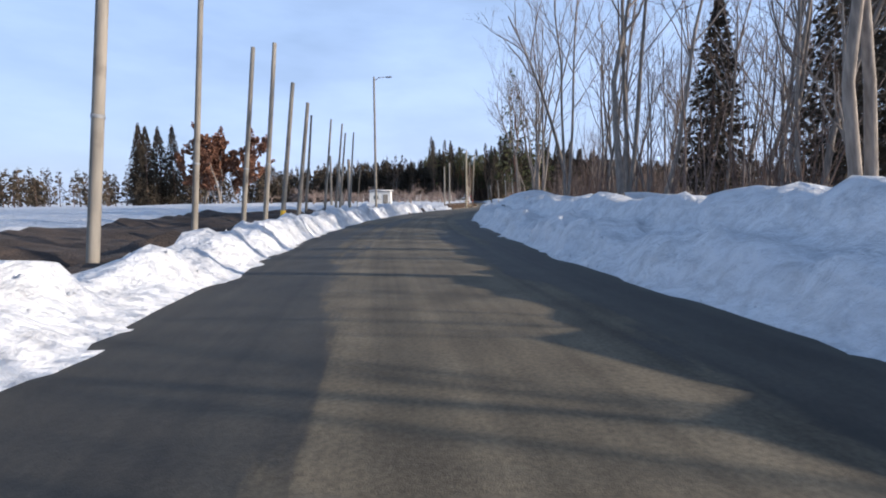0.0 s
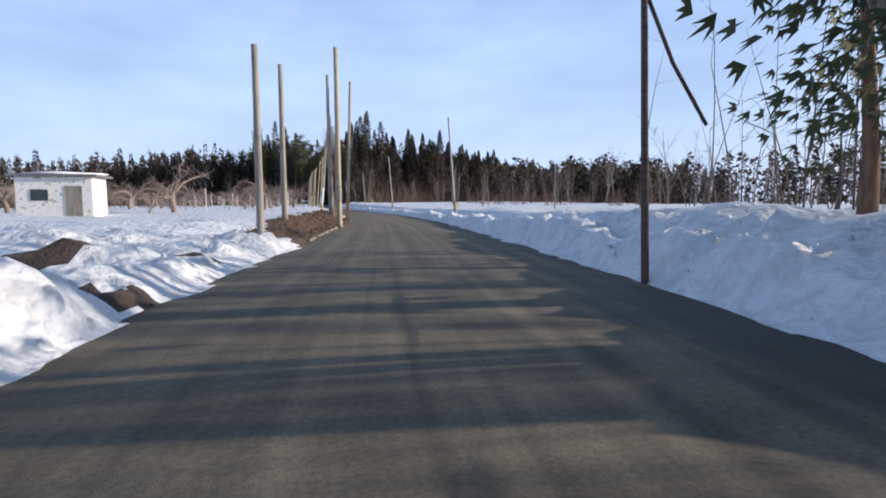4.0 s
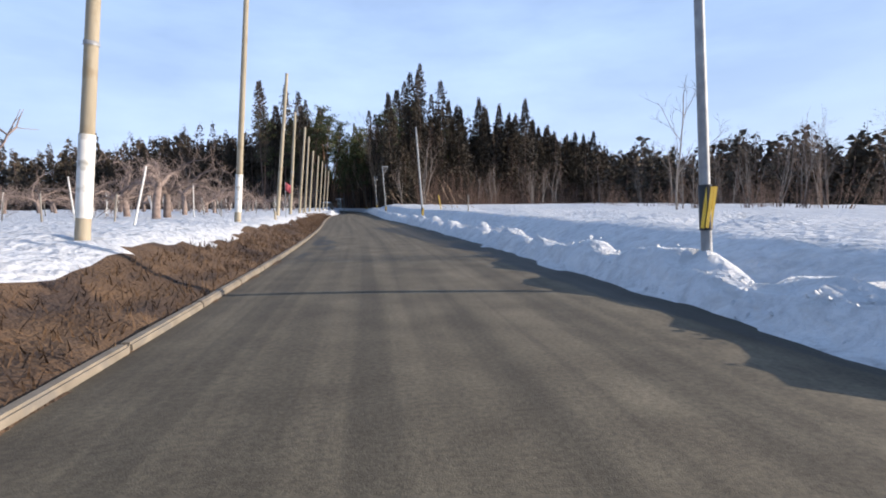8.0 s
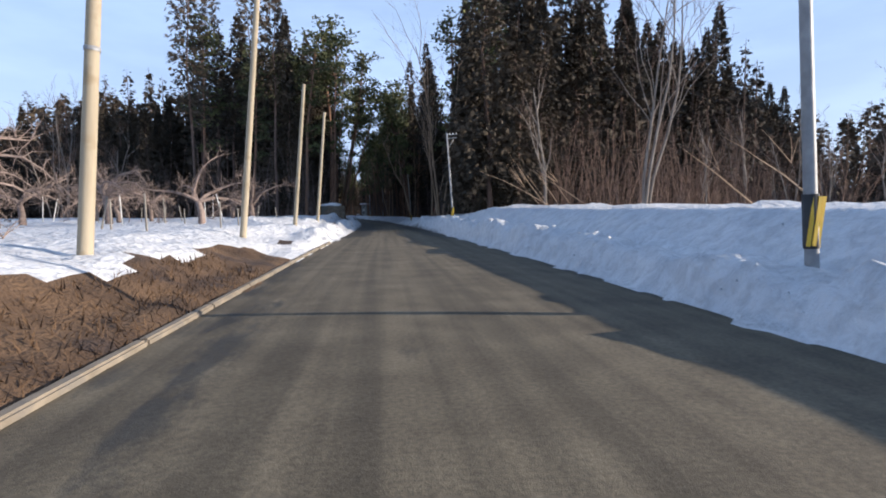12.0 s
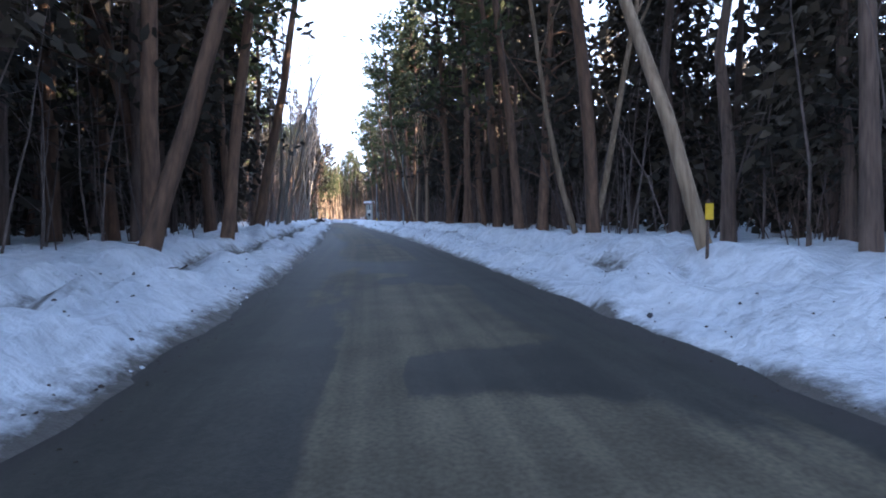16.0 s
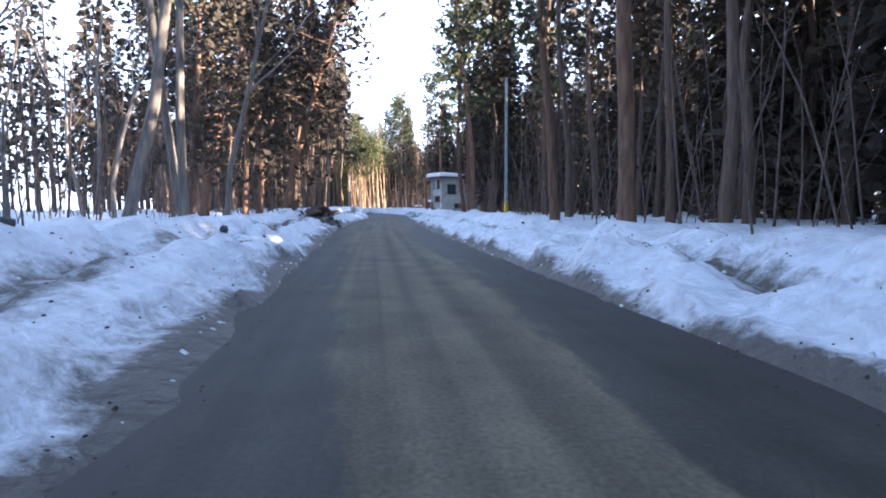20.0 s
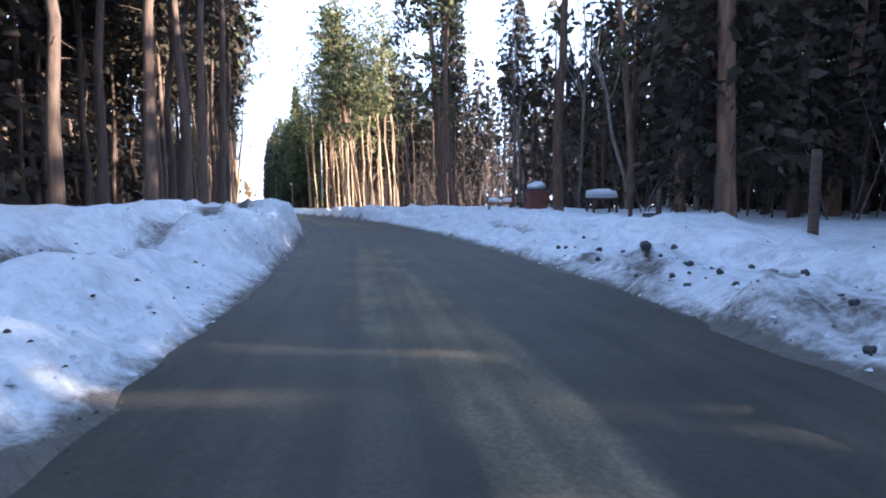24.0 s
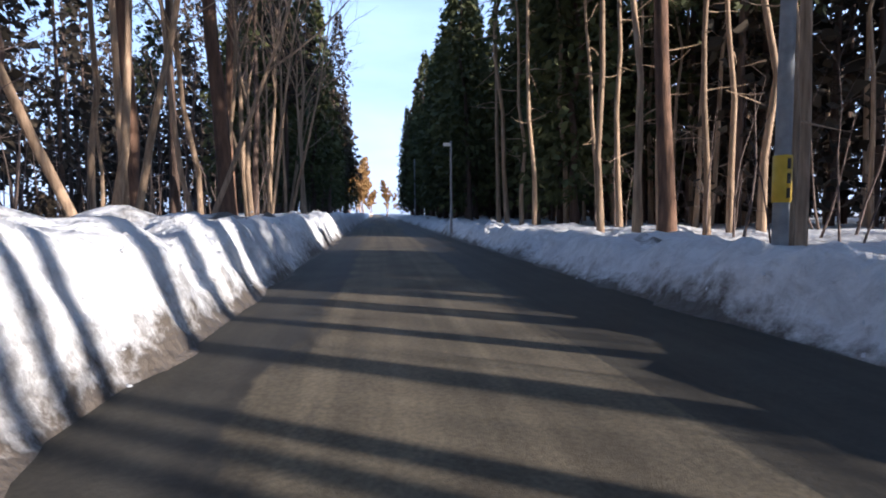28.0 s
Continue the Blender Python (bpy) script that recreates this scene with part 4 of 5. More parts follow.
for s, d, k in ((362, 11, 0.85), (368, 10.5, 0.9), (374, 11.5, 0.85), (379, 13, 0.9), (384, 15, 0.9), (356, 10, 0.85)):
    shade_cedar.set(s, d, k)
for s, d in scatter(20, (396, 436), (20, 36), 35, 2.0, lambda s, d: s + 0.58 * d < 437):
    cedar_forest.set(s, d, rng.uniform(0.62, 0.8))
for s, d in ((429, 14), (427, 12.8), (443.5, 19.5), (441, 18.4), (446, 12.6), (431.5, 10.4), (424, 18), (420, 15)):
    cedar_forest.set(s, d, rng.uniform(0.72, 0.85))
for s, d, k in ((397.5, -5.2, 1.0), (402.5, -5.0, 0.95), (408, -5.1, 1.05), (414, -5.4, 0.95)):
    cedar_forest.set(s, d, k * 0.85)
for s, d in scatter(14, (372, 408), (19, 36), 21, 2.4):
    (avenue if rng.random() < 0.6 else cedar_forest).set(s, d, rng.uniform(0.75, 0.95))
for s, d in scatter(85, (352, 530), (-18, -5.6), 13, 2.0):
    (cedar_forest if s < 438 or rng.random() < 0.4 else avenue).set(s, d, rng.uniform(0.85, 1.05), lean=0.025)
for s, d in scatter(22, (413, 437), (-15, -5.6), 34, 1.3):
    cedar_forest.set(s, d, rng.uniform(0.8, 1.0), lean=0.025)
for i, (s, d) in enumerate(scatter(26, (440, 484), (-7.5, -4.4), 17, 1.3)):
    (pale_bare if i % 5 < 3 else (pine if i % 5 == 3 else avenue)).set(s, d, rng.uniform(0.8, 1.05), lean=0.05)
for s, d in scatter(22, (478, 545), (-10, -5.4), 23, 2.0):
    green_cedar.set(s, d, rng.uniform(0.8, 1.05))

r_ = random.Random(3)


def strip(points, n, deep):
    """Places scattered along a bent line of the plan."""
    out = []
    for _ in range(n):
        i = r_.randrange(len(points) - 1)
        a, b = Vector(points[i]), Vector(points[i + 1])
        p = a.lerp(b, r_.random())
        away = Vector((b.y - a.y, a.x - b.x)).normalized()
        p = p + away * r_.uniform(0, deep)
        out.append(Vector((p.x, p.y, -0.8)))
    return out


far_wood("cedar_forest", [at(s, d, 0) for s, d in scatter(360, (215, 330), (-130, 150), 15, 3.2, lambda s, d: (d > 40 and s > 227 + d * 0.75) or (d < -40 and s > 252 - d * 0.8))], "dark cedar forest behind the snowy fields", h=(14, 19), seed=6, inner=190, leaf=0.34)
far_wood("hill_forest", [at(s, d, 0.2) for s, d in scatter(110, (236, 300), (34, 88), 48, 2.0, lambda s, d: 216 + 0.70 * d < s < 236 + 0.72 * d)], "tall dark cedars rising behind the brown thicket", h=(18, 23), spread=2.9, seed=23, n=110, start=0.05, size=1.1)
far_wood("roadside_forest", [at(s, d, 0.5) for s, d in scatter(340, (236, 545), (-46, 44), 16, 2.3, lambda s, d: (d > 19 and (s < 285 or 350 < s < 398)) or (d < -17.5 and s > 250 - 0.72 * d and not 326 < s < 364))], "dense dark cedar wood beside the road", seed=7, n=60, start=0.16, size=1.1, inner=240, leaf=0.24)
far_wood("low_forest", [at(s, d, 0.5) for s, d in scatter(110, (285, 352), (18, 44), 46, 2.1)], "thinner dark cedars deep in the wood", h=(12, 18), seed=21, n=60, start=0.16, size=1.0, inner=200, leaf=0.20)
far_wood("left_forest", [at(s, d, 0.4) for s, d in scatter(75, (278, 328), (-34, -12), 50, 2.0)], "dusky cedars thickening the wood before the open ground", h=(11, 18), spread=2.5, seed=25, n=60, start=0.08, size=0.9, inner=220, leaf=0.24)
far_wood("field_edge_forest", [at(s, d, 0.3) for s, d in scatter(40, (322, 368), (-75, -40), 47, 3.0)], "low cedars beyond the open ground", h=(5, 11), seed=22, n=90, start=0.08, size=1.0)
far_wood("forest_thicket", [at(s, d, 0.5) for s, d in scatter(240, (238, 374), (-32, 32), 37, 1.8, lambda s, d: d > 13 or (d < -13 and s > 250 - 0.72 * d and s < 324))], "dark undergrowth of young cedars filling the wood", h=(5, 10), spread=2.0, seed=16, n=55, start=0.02, size=0.95, inner=130, leaf=0.25)
far_wood("avenue_forest", [at(s, d, 0.5) for s, d in scatter(110, (520, 566), (-26, 24), 18, 2.0, lambda s, d: d > 6.6 or d < -5.8)], "far rows of dark cedars closing in on the road", seed=9, n=85, start=0.3, size=1.4)
far_wood("avenue_wood", [at(s, d, 0.5) for s, d in scatter(230, (425, 562), (14, 70), 25, 2.0, lambda s, d: s + 0.58 * d > 466)], "dense dark wood behind the avenue", seed=12, n=55, start=0.2, size=1.3, inner=170, leaf=0.26)
far_wood("clearing_wood", [at(s, d, 0.2) for s, d in scatter(200, (378, 446), (19, 48), 26, 1.7, lambda s, d: (s > 392 or d > 26) and not 438 < s + 0.58 * d < 449 and not 455 < s + 0.58 * d < 469)], "dark low wood closing the clearing", h=(13, 19), seed=13, n=60, start=0.05, size=1.15, inner=200, leaf=0.22)
far_wood("slope_forest", [at(s, d, 0.2) for s, d in scatter(120, (236, 345), (42, 130), 27, 2.3, lambda s, d: 224 + 0.70 * d < s < 275 + 0.7 * d) + scatter(130, (270, 370), (-130, -42), 28, 2.3, lambda s, d: 248 - 0.72 * d < s < 300 - 0.72 * d)], "broad wood of dark cedars beyond the fields", h=(17, 25), seed=14, n=80, start=0.05, size=1.5, inner=190, leaf=0.34)
far_wood("front_forest", [at(s, d, 0.2) for s, d in scatter(105, (226, 320), (13, 75), 29, 2.0, lambda s, d: 222 + 0.72 * d < s < 238 + 0.75 * d) + scatter(85, (250, 310), (38, 105), 36, 2.2, lambda s, d: 214 + 0.70 * d < s < 234 + 0.72 * d) + scatter(80, (280, 345), (98, 178), 38, 2.4, lambda s, d: 212 + 0.70 * d < s < 240 + 0.72 * d) + scatter(60, (240, 310), (-50, -13), 30, 2.0, lambda s, d: 242 - 0.72 * d < s < 258 - 0.75 * d)], "close-set dark cedars at the front of the wood", h=(16, 22), spread=2.8, seed=15, n=110, start=0.05, size=1.15, inner=190, leaf=0.34)
far_wood("corner_forest", strip([(60, 252), (141, 280), (230, 306)], 140, -24), "dark cedar wood closing the snow field", h=(17, 22), spread=2.9, seed=17, n=110, start=0.05, size=1.3)
far_wood("distant_forest", strip([(330, -60), (260, 60), (190, 150), (120, 225), (80, 262)], 330, -34) + strip([(40, 600), (75, 490), (130, 400), (330, -60)], 130, -30) + strip([(-90, 285), (-150, 250), (-230, 190), (-330, 60), (-380, -120)], 330, 34), "distant line of dark cedars beyond the fields", h=(12.5, 19), n=70, seed=8, size=1.7, inner=60, leaf=0.5)

def thin_stems(name, label, n, place, seed, mat, h=(3.5, 8.5)):
    """A thicket of thin upright stems, too many to count."""
    r, sh = random.Random(seed), Shape()
    for _ in range(n):
        s, d = place(r)
        p = at(s, d, height(s, d) - 0.1)
        k = r.uniform(*h)
        w = Vector((r.gauss(0, 0.15), r.gauss(0, 0.15), 1))
        pts = wobbly(r, p, w, k, 4, 0.08, 0.02)
        r0 = r.uniform(0.014, 0.042)
        sh.tube(pts, [r0, r0 * 0.8, r0 * 0.6, r0 * 0.4, r0 * 0.15], 4, False)
        for _ in range(4):
            q = r.choice(pts[1:5])
            sh.tube(wobbly(r, q, Vector((r.gauss(0, 1), r.gauss(0, 1), 0.8)), r.uniform(0.5, 1.9), 2, 0.2), [0.011, 0.007, 0.003], 3, False)
    ob = new(name, sh.mesh(name, mat))
    return tagged(ob, label, "saplings", kind="stuff")


def either(r, lo, hi, near_l, near_r, far):
    s = r.uniform(lo, hi)
    out = r.random() ** 1.4 * far
    return (s, near_r + out) if r.random() < 0.5 else (s, near_l - out)


thin_stems("forest_saplings", "thin grey-brown stems crowding the dark wood", 1900, lambda r: either(r, 228, 368, -6.2, 7.2, 20), 71, TWIG)
thin_stems("avenue_saplings", "thin brown stems between the avenue trunks", 420, lambda r: either(r, 430, 520, -5.4, 8.6, 12), 72, TWIG, (2, 6))
thin_stems("clearing_saplings", "thin brown stems behind the picnic place", 420, lambda r: (r.uniform(392, 448), r.uniform(14.5, 26)), 75, TWIG, (2.5, 8))
thin_stems("wood_edge_saplings", "reddish-brown stems along the wood's edge", 2500, lambda r: (lambda d: (215 + 0.7 * d - 16 * r.random() ** 1.5, d))(13 + 120 * r.random() ** 1.1), 73, BRUSH_TWIG, (1.8, 8.0))
thin_stems("orchard_edge_saplings", "brown stems at the foot of the wood behind the orchard", 900, lambda r: (lambda d: (246 + 0.72 * d - 14 * r.random(), -d))(9 + 110 * r.random()), 76, BRUSH_TWIG, (2.5, 7.5))
far_wood("avenue_backing", [at(s, d, 0.5) for s, d in scatter(160, (392, 540), (-27, 27), 49, 1.9, lambda s, d: (d < -13.5 and s < 442) or (d > 13 and s > 438 and not 440 < s + 0.58 * d < 468))], "close dark cedars behind the avenue's trunks", h=(13, 21), spread=2.5, seed=24, n=60, start=0.05, size=0.9, inner=230, leaf=0.28)
far_wood("avenue_thicket", [at(s, d, 0.5) for s, d in scatter(190, (432, 560), (-34, 36), 45, 1.6, lambda s, d: d > 15 or d < -15)], "low dark undergrowth behind the avenue's trunks", h=(2.0, 3.6), spread=1.5, seed=19, n=60, start=0.0, size=0.8, inner=120, leaf=0.25)
thin_stems("field_wood_saplings", "bare brown stems among the roadside trees", 900, lambda r: (r.uniform(-6, 80), 10.5 + r.random() * 36), 74, TWIG, (2.5, 9))

# a stand of trees out in the field: two cedars and rusty-leaved broadleaves
def stand(x, y, kind_, k):
    z = -0.5
    i = rng.randrange(len(kind_.variants))
    if i not in kind_.used:
        kind_.set(60, 60, 0.5, pick=i)
    ob = copy_thing(kind_.variants[i], Matrix.Translation((x, y, z)) @ Euler((0, 0, rng.uniform(0, 6))).to_matrix().to_4x4())
    ob.scale = (k,) * 3
    return tagged(ob, kind_.label, "tree", "trees in the field")


def leafy_shapes(seed, h):
    r = random.Random(seed)
    trunk, fine = bare_shapes(seed, h, 0.2, 2, 0.45, 0.8, 0.1, 0.25)
    leaves = Shape()
    for _ in range(7000):
        v = r.choice(fine.v)
        leaves.spray(r, v, Vector((r.gauss(0, 1), r.gauss(0, 1), r.gauss(-0.3, 0.7))).normalized(), r.uniform(0.28, 0.5), r.uniform(0.18, 0.32))
    return trunk, fine, leaves


rusty = kind("beech_tree", [leafy_shapes(160 + k, 9.5 + k) for k in range(2)], (("trunk", "branch", "crown"), (GREY_BARK, TWIG, RUST_LEAF)), "broadleaf tree still holding rusty brown leaves", "tree", "trees in the field")
for k, (x, y, z) in enumerate(((-65.5, 118, 1.5), (-61, 122, 1.6), (-56, 121, 1.45), (-68, 126, 1.5), (-59, 129, 1.4), (-63, 125, 1.6))):
    stand(x, y, rusty, z)
for x, y, k in ((-77.0, 119, 0.93), (-80.0, 121, 0.98), (-73.5, 124, 0.88), (-84, 127, 0.83), (-76.5, 123, 0.95)):
    stand(x, y, cedar_full, k)


golden = kind("golden_tree", [leafy_shapes(170 + k, 8.5 + k) for k in range(2)], (("trunk", "branch", "crown"), (PALE_BARK, TWIG, GOLD_LEAF)), "sunlit tree with dry golden leaves beyond the avenue", "tree", "golden trees")


# ---- small building tools ----
def box(w, d, h, bevel=0.0, at_=(0, 0, 0), taper=1.0):
    """A box standing on its base, with softened edges."""
    bm = bmesh.new()
    bmesh.ops.create_cube(bm, size=1.0)
    for v in bm.verts:
        k = taper if v.co.z > 0 else 1.0
        v.co = Vector((v.co.x * w * k + at_[0], v.co.y * d * k + at_[1], (v.co.z + 0.5) * h + at_[2]))
    if bevel:
        bmesh.ops.bevel(bm, geom=bm.edges[:], offset=bevel, segments=2, affect="EDGES")
    return bm


def rock(seed, w, d, h, squash=1.0, level=2):
    """A lumpy rounded body for snow caps, stones and clods."""
    r = random.Random(seed)
    bm = bmesh.new()
    bmesh.ops.create_icosphere(bm, subdivisions=level, radius=0.5)
    off = Vector((r.uniform(0, 50), r.uniform(0, 50), r.uniform(0, 50)))
    for v in bm.verts:
        n = 1 + 0.32 * noise.noise(v.co * 2.6 + off) * squash
        v.co = Vector((v.co.x * w * n, v.co.y * d * n, (max(v.co.z, -0.32) + 0.32) * h / 0.82 * n))
    for f in bm.faces:
        f.smooth = True
    return bm


def thing(name, place, turn, label, category, group="", kind_=""):
    """An Empty at a thing's foot; turn in degrees from +y."""
    root = new(name)
    root.matrix_basis = Matrix.Translation(place) @ Euler((0, 0, radians(turn))).to_matrix().to_4x4()
    return tagged(root, label, category, group, kind_)


def pipe(pts, radii, sides=12):
    sh = Shape()
    sh.tube([Vector(p) for p in pts], radii, sides)
    bm = bmesh.new()
    vs = [bm.verts.new(v) for v in sh.v]
    for f in sh.f:
        bm.faces.new([vs[i] for i in f]).smooth = len(f) == 4
    return bm


# ---- poles ----
def pole(name, s, d, h, r0, r1, mat, label, lean=(0.0, 0.0), group="poles", base=None):
    z = height(s, d) if base is None else base
    root = thing(name, at(s, d, z), heading(s), label, "pole", group)
    root.matrix_basis = root.matrix_basis @ Euler((lean[0], lean[1], 0)).to_matrix().to_4x4()
    part("shaft", pipe([(0, 0, -0.5 + (h + 0.5) * i / 8) for i in range(9)], [r0 + (r1 - r0) * i / 8 for i in range(9)], 14), mat, root)
    return root


def sleeve(root, r, z0, z1, mat, name="sleeve", label=""):
    return part(name, pipe([(0, 0, z0), (0, 0, z1)], [r, r], 16), mat, root, label)


ORCHARD = "tall tan wooden pole in the snow beside the orchard"
for i, s in enumerate((110.5, 117.5, 127, 137, 148, 156.5, 164.5, 173, 181, 190, 199, 209.3, 218)):
    root = pole("orchard_pole", s, -4.2 - 0.05 * (i % 3), 7.3 + 0.3 * math.sin(i * 2.1), 0.108, 0.082, POLE_TAN, ORCHARD, (0.006 * math.sin(i * 5), 0.085 + 0.012 * math.cos(i * 3)), "poles along the orchard")
    if i in (0, 1, 2, 3):
        sleeve(root, 0.113, 0.35 if i else 0.6, 1.6 if i else 2.1, WHITE_PAINT, "painted_band", "band of white paint")
    if i in (0, 2, 5, 9):
        sleeve(root, 0.108, 2.9, 2.96, STEEL, "clamp", "steel clamp")

GREY = "grey weathered utility pole behind the ploughed snow"
leans = [(rng.gauss(0, 0.008), 0.10 + rng.gauss(0, 0.012)) for i in range(9)]
for i, (s, d, h) in enumerate(((8.7, -4.4, 8.5), (16.0, -5.6, 7.6), (19.5, -5.3, 6.5), (20.2, -4.7, 6.6), (20.8, -4.2, 5.2), (22.9, -4.1, 4.9), (25.2, -4.3, 4.5), (27.5, -3.9, 4.5), (29.1, -3.7, 4.7), (31.0, -3.9, 4.6), (32.8, -3.7, 4.8))):
    root = pole("utility_pole", s, d, h, 0.095 if i < 6 else 0.07, 0.075 if i < 6 else 0.045, POLE_GREY, GREY, leans[i % 9], "utility poles")
    sleeve(root, 0.099 if i < 6 else 0.074, 2.2, 2.26, STEEL, "clamp", "steel clamp")
    if i == 4:
        sleeve(root, 0.105, 0.05, 0.35, YELLOW, "guard_band", "yellow guard band")
for s, d, h, r, lean in ((38.6, -5.1, 3.4, 0.12, 0.0), (44.5, -7.4, 3.6, 0.13, 0.10), (41.6, -7.4, 4.1, 0.09, 0.0)):
    pole("cut_pole", s, d, h, r, r * 0.9, POLE_GREY, "sawn-off grey pole standing in deep snow", (0, -lean), "cut poles")

sleeved = pole("sleeved_post", 39.4, -4.75, 3.3, 0.022, 0.02, POLE_GREY, "thin leaning post with a black sleeve on its top", (0.0, 0.1), "posts")
sleeve(sleeved, 0.055, 2.3, 3.3, BLACK, "sleeve", "black sleeve")
lamp = pole("street_lamp", 39.4, -3.3, 9.7, 0.10, 0.065, POLE_GREY, "tall grey street lamp pole with a short arm at its top", group="street lamps")
part("arm", pipe([(0, 0, 9.4), (0.35, 0, 9.62), (0.95, 0, 9.66)], [0.03, 0.028, 0.025], 8), STEEL, lamp)
part("lamp_head", box(0.42, 0.16, 0.09, 0.02, (1.1, 0, 9.6)), STEEL, lamp, "flat grey lamp head")

ROADSIDE = "slim grey steel pole with a striped guard in the roadside snow"
for s, d, h in ((92.6, 5.3, 6.4), (125, 4.6, 6.6), (155.9, 4.95, 6.6), (187.3, 4.95, 6.0), (219.6, 5.2, 6.2), (250.5, 4.6, 6.2)):
    root = pole("roadside_pole", s, d, h, 0.075 if s < 240 else 0.06, 0.055 if s < 240 else 0.045, STEEL if s < 240 else POLE_GREY, ROADSIDE, (0, -0.07), "poles along the road")
    z = 0.25
    sleeve(root, 0.086, z, z + 0.62, BLACK, "guard", "black and yellow guard")
    for k in range(3):
        bm = box(0.045, 0.014, 0.56, 0.0, (0, 0, z + 0.03))
        bmesh.ops.rotate(bm, verts=bm.verts, matrix=Matrix.Rotation(0.18, 3, "Y"), cent=(0, 0, z + 0.3))
        bmesh.ops.translate(bm, verts=bm.verts, vec=(-0.06 + 0.06 * k, -0.085 + 0.012 * abs(k - 1), 0))
        part("stripe", bm, YELLOW, root, "yellow stripe")
    if s in (187.3, 219.6):
        part("crossarm", box(0.75, 0.05, 0.05, 0.008, (0.36, 0, h - 0.42)), STEEL, root)
        part("crossarm", box(0.75, 0.05, 0.05, 0.008, (0.36, 0, h - 0.18)), STEEL, root)
        part("brace", pipe([(0.02, 0, h - 1.15), (0.5, 0, h - 0.45)], [0.018, 0.018], 6), STEEL, root)
        for x in (0.2, 0.45, 0.68):
            part("insulator", pipe([(x, 0, h - 0.15), (x, 0, h - 0.08), (x, 0, h - 0.03)], [0.03, 0.045, 0.02], 8), WHITE_PAINT, root)

post = pole("braced_post", 65, 3.95, 5.1, 0.06, 0.045, DARK_WOOD, "thin dark post with a slanting brace in the snow", (0.0, -0.03), "posts")
part("brace", pipe([(0.0, 0.0, 4.3), (0.55, 0.2, 3.3), (1.15, 0.3, 2.4)], [0.03, 0.03, 0.03], 6), DARK_WOOD, post)
for s, d, h in ((88, 10.5, 2.6), (110, 12.5, 2.0), (150, 6.8, 1.0)):
    pole("marker_stake", s, d, h, 0.04, 0.035, POLE_GREY, "grey wooden stake in the snow field", group="stakes")
for s, d, h in ((158.0, 6.7, 1.15),):
    root = pole("yellow_stake", s, d, h, 0.038, 0.034, YELLOW, "leaning yellow marker stake above the snow bank", (0.0, -0.16), "yellow stakes")
    part("tip", pipe([(0, 0, h), (0, 0, h + 0.02)], [0.045, 0.04], 10), BLACK, root)

# beside the driveway: a thick pole with a plate, peeling posts and a pole with a red board
big = pole("concrete_pole", 85.5, -2.05, 9.0, 0.15, 0.11, POLE_TAN, "thick pale concrete pole with a striped plate by the driveway", group="utility poles", base=0.1)
plate = sleeve(big, 0.158, 1.25, 2.05, CONCRETE, "plate", "dull grey plate with white bars")
for k in range(4):
    part("bar", box(0.022, 0.01, 0.66, 0.0, (-0.09 + 0.06 * k, -0.158 + 0.02 * abs(k - 1.5), 1.32)), WHITE_PAINT, big, "white bar")
sleeve(big, 0.15, 2.5, 2.55, STEEL, "clamp", "steel clamp")
pole("concrete_pole", 93.2, -2.95, 9.2, 0.12, 0.09, POLE_GREY, "thick grey pole rising from the brown verge", group="utility poles", base=0.3)
pole("peeling_post", 92.9, -2.62, 2.4, 0.075, 0.06, RUST_POST, "rotten post with peeling reddish bark", (0.0, 0.03), "old posts", 0.3)
pole("split_post", 92.6, -2.70, 1.75, 0.05, 0.045, POLE_TAN, "split pale wooden post stump", (0.0, -0.02), "old posts", 0.25)
sign = pole("sign_pole", 93.1, -1.86, 9.0, 0.105, 0.08, POLE_TAN, "tan pole with a red lettered board near the kerb", (0.0, 0.04), group="utility poles", base=0.1)
board = part("board", box(0.12, 0.03, 0.85, 0.005, (0.03, -0.115, 0.45)), RED_SIGN, sign, "red board with yellow marks")
for k in range(4):
    part("mark", box(0.055, 0.008, 0.11, 0.0, (0.03, -0.133, 0.52 + 0.18 * k)), YELLOW, sign, "yellow mark")
part("footing", box(0.22, 0.2, 0.45, 0.03, (0.02, 0, -0.15)), POLE_TAN, sign)
part("log", pipe([(-0.6, -0.25, 0.18), (-0.15, -0.15, 0.3)], [0.07, 0.07], 10), POLE_TAN, sign, "short sawn log")
vine = pole("vine_pole", 103, -3.1, 8.0, 0.085, 0.065, POLE_GREY, "grey pole tangled with a hanging dry vine", group="utility poles")
sleeve(vine, 0.09, 0.5, 1.35, WHITE_PAINT, "painted_band", "band of white paint")
tangle = Shape()
r2 = random.Random(77)
for _ in range(420):
    a = r2.uniform(0, 6.283)
    tangle.tube(wobbly(r2, Vector((0.1 * math.cos(a), 0.1 * math.sin(a), r2.uniform(3.4, 7.2))), Vector((math.cos(a) + 0.35, math.sin(a), 0.1)), r2.uniform(0.4, 1.15), 4, 0.28, -0.6), [0.012, 0.010, 0.008, 0.006, 0.003], 3, False)
ob = new("vine", tangle.mesh("vine", BRUSH_TWIG))
ob.parent = vine
pole("utility_pole", 74, -3.6, 5.6, 0.12, 0.09, POLE_GREY, "grey weathered pole on the brown verge", group="utility poles")
pole("utility_pole", 80, -3.9, 6.2, 0.12, 0.09, POLE_GREY, "grey weathered pole on the brown verge", group="utility poles")

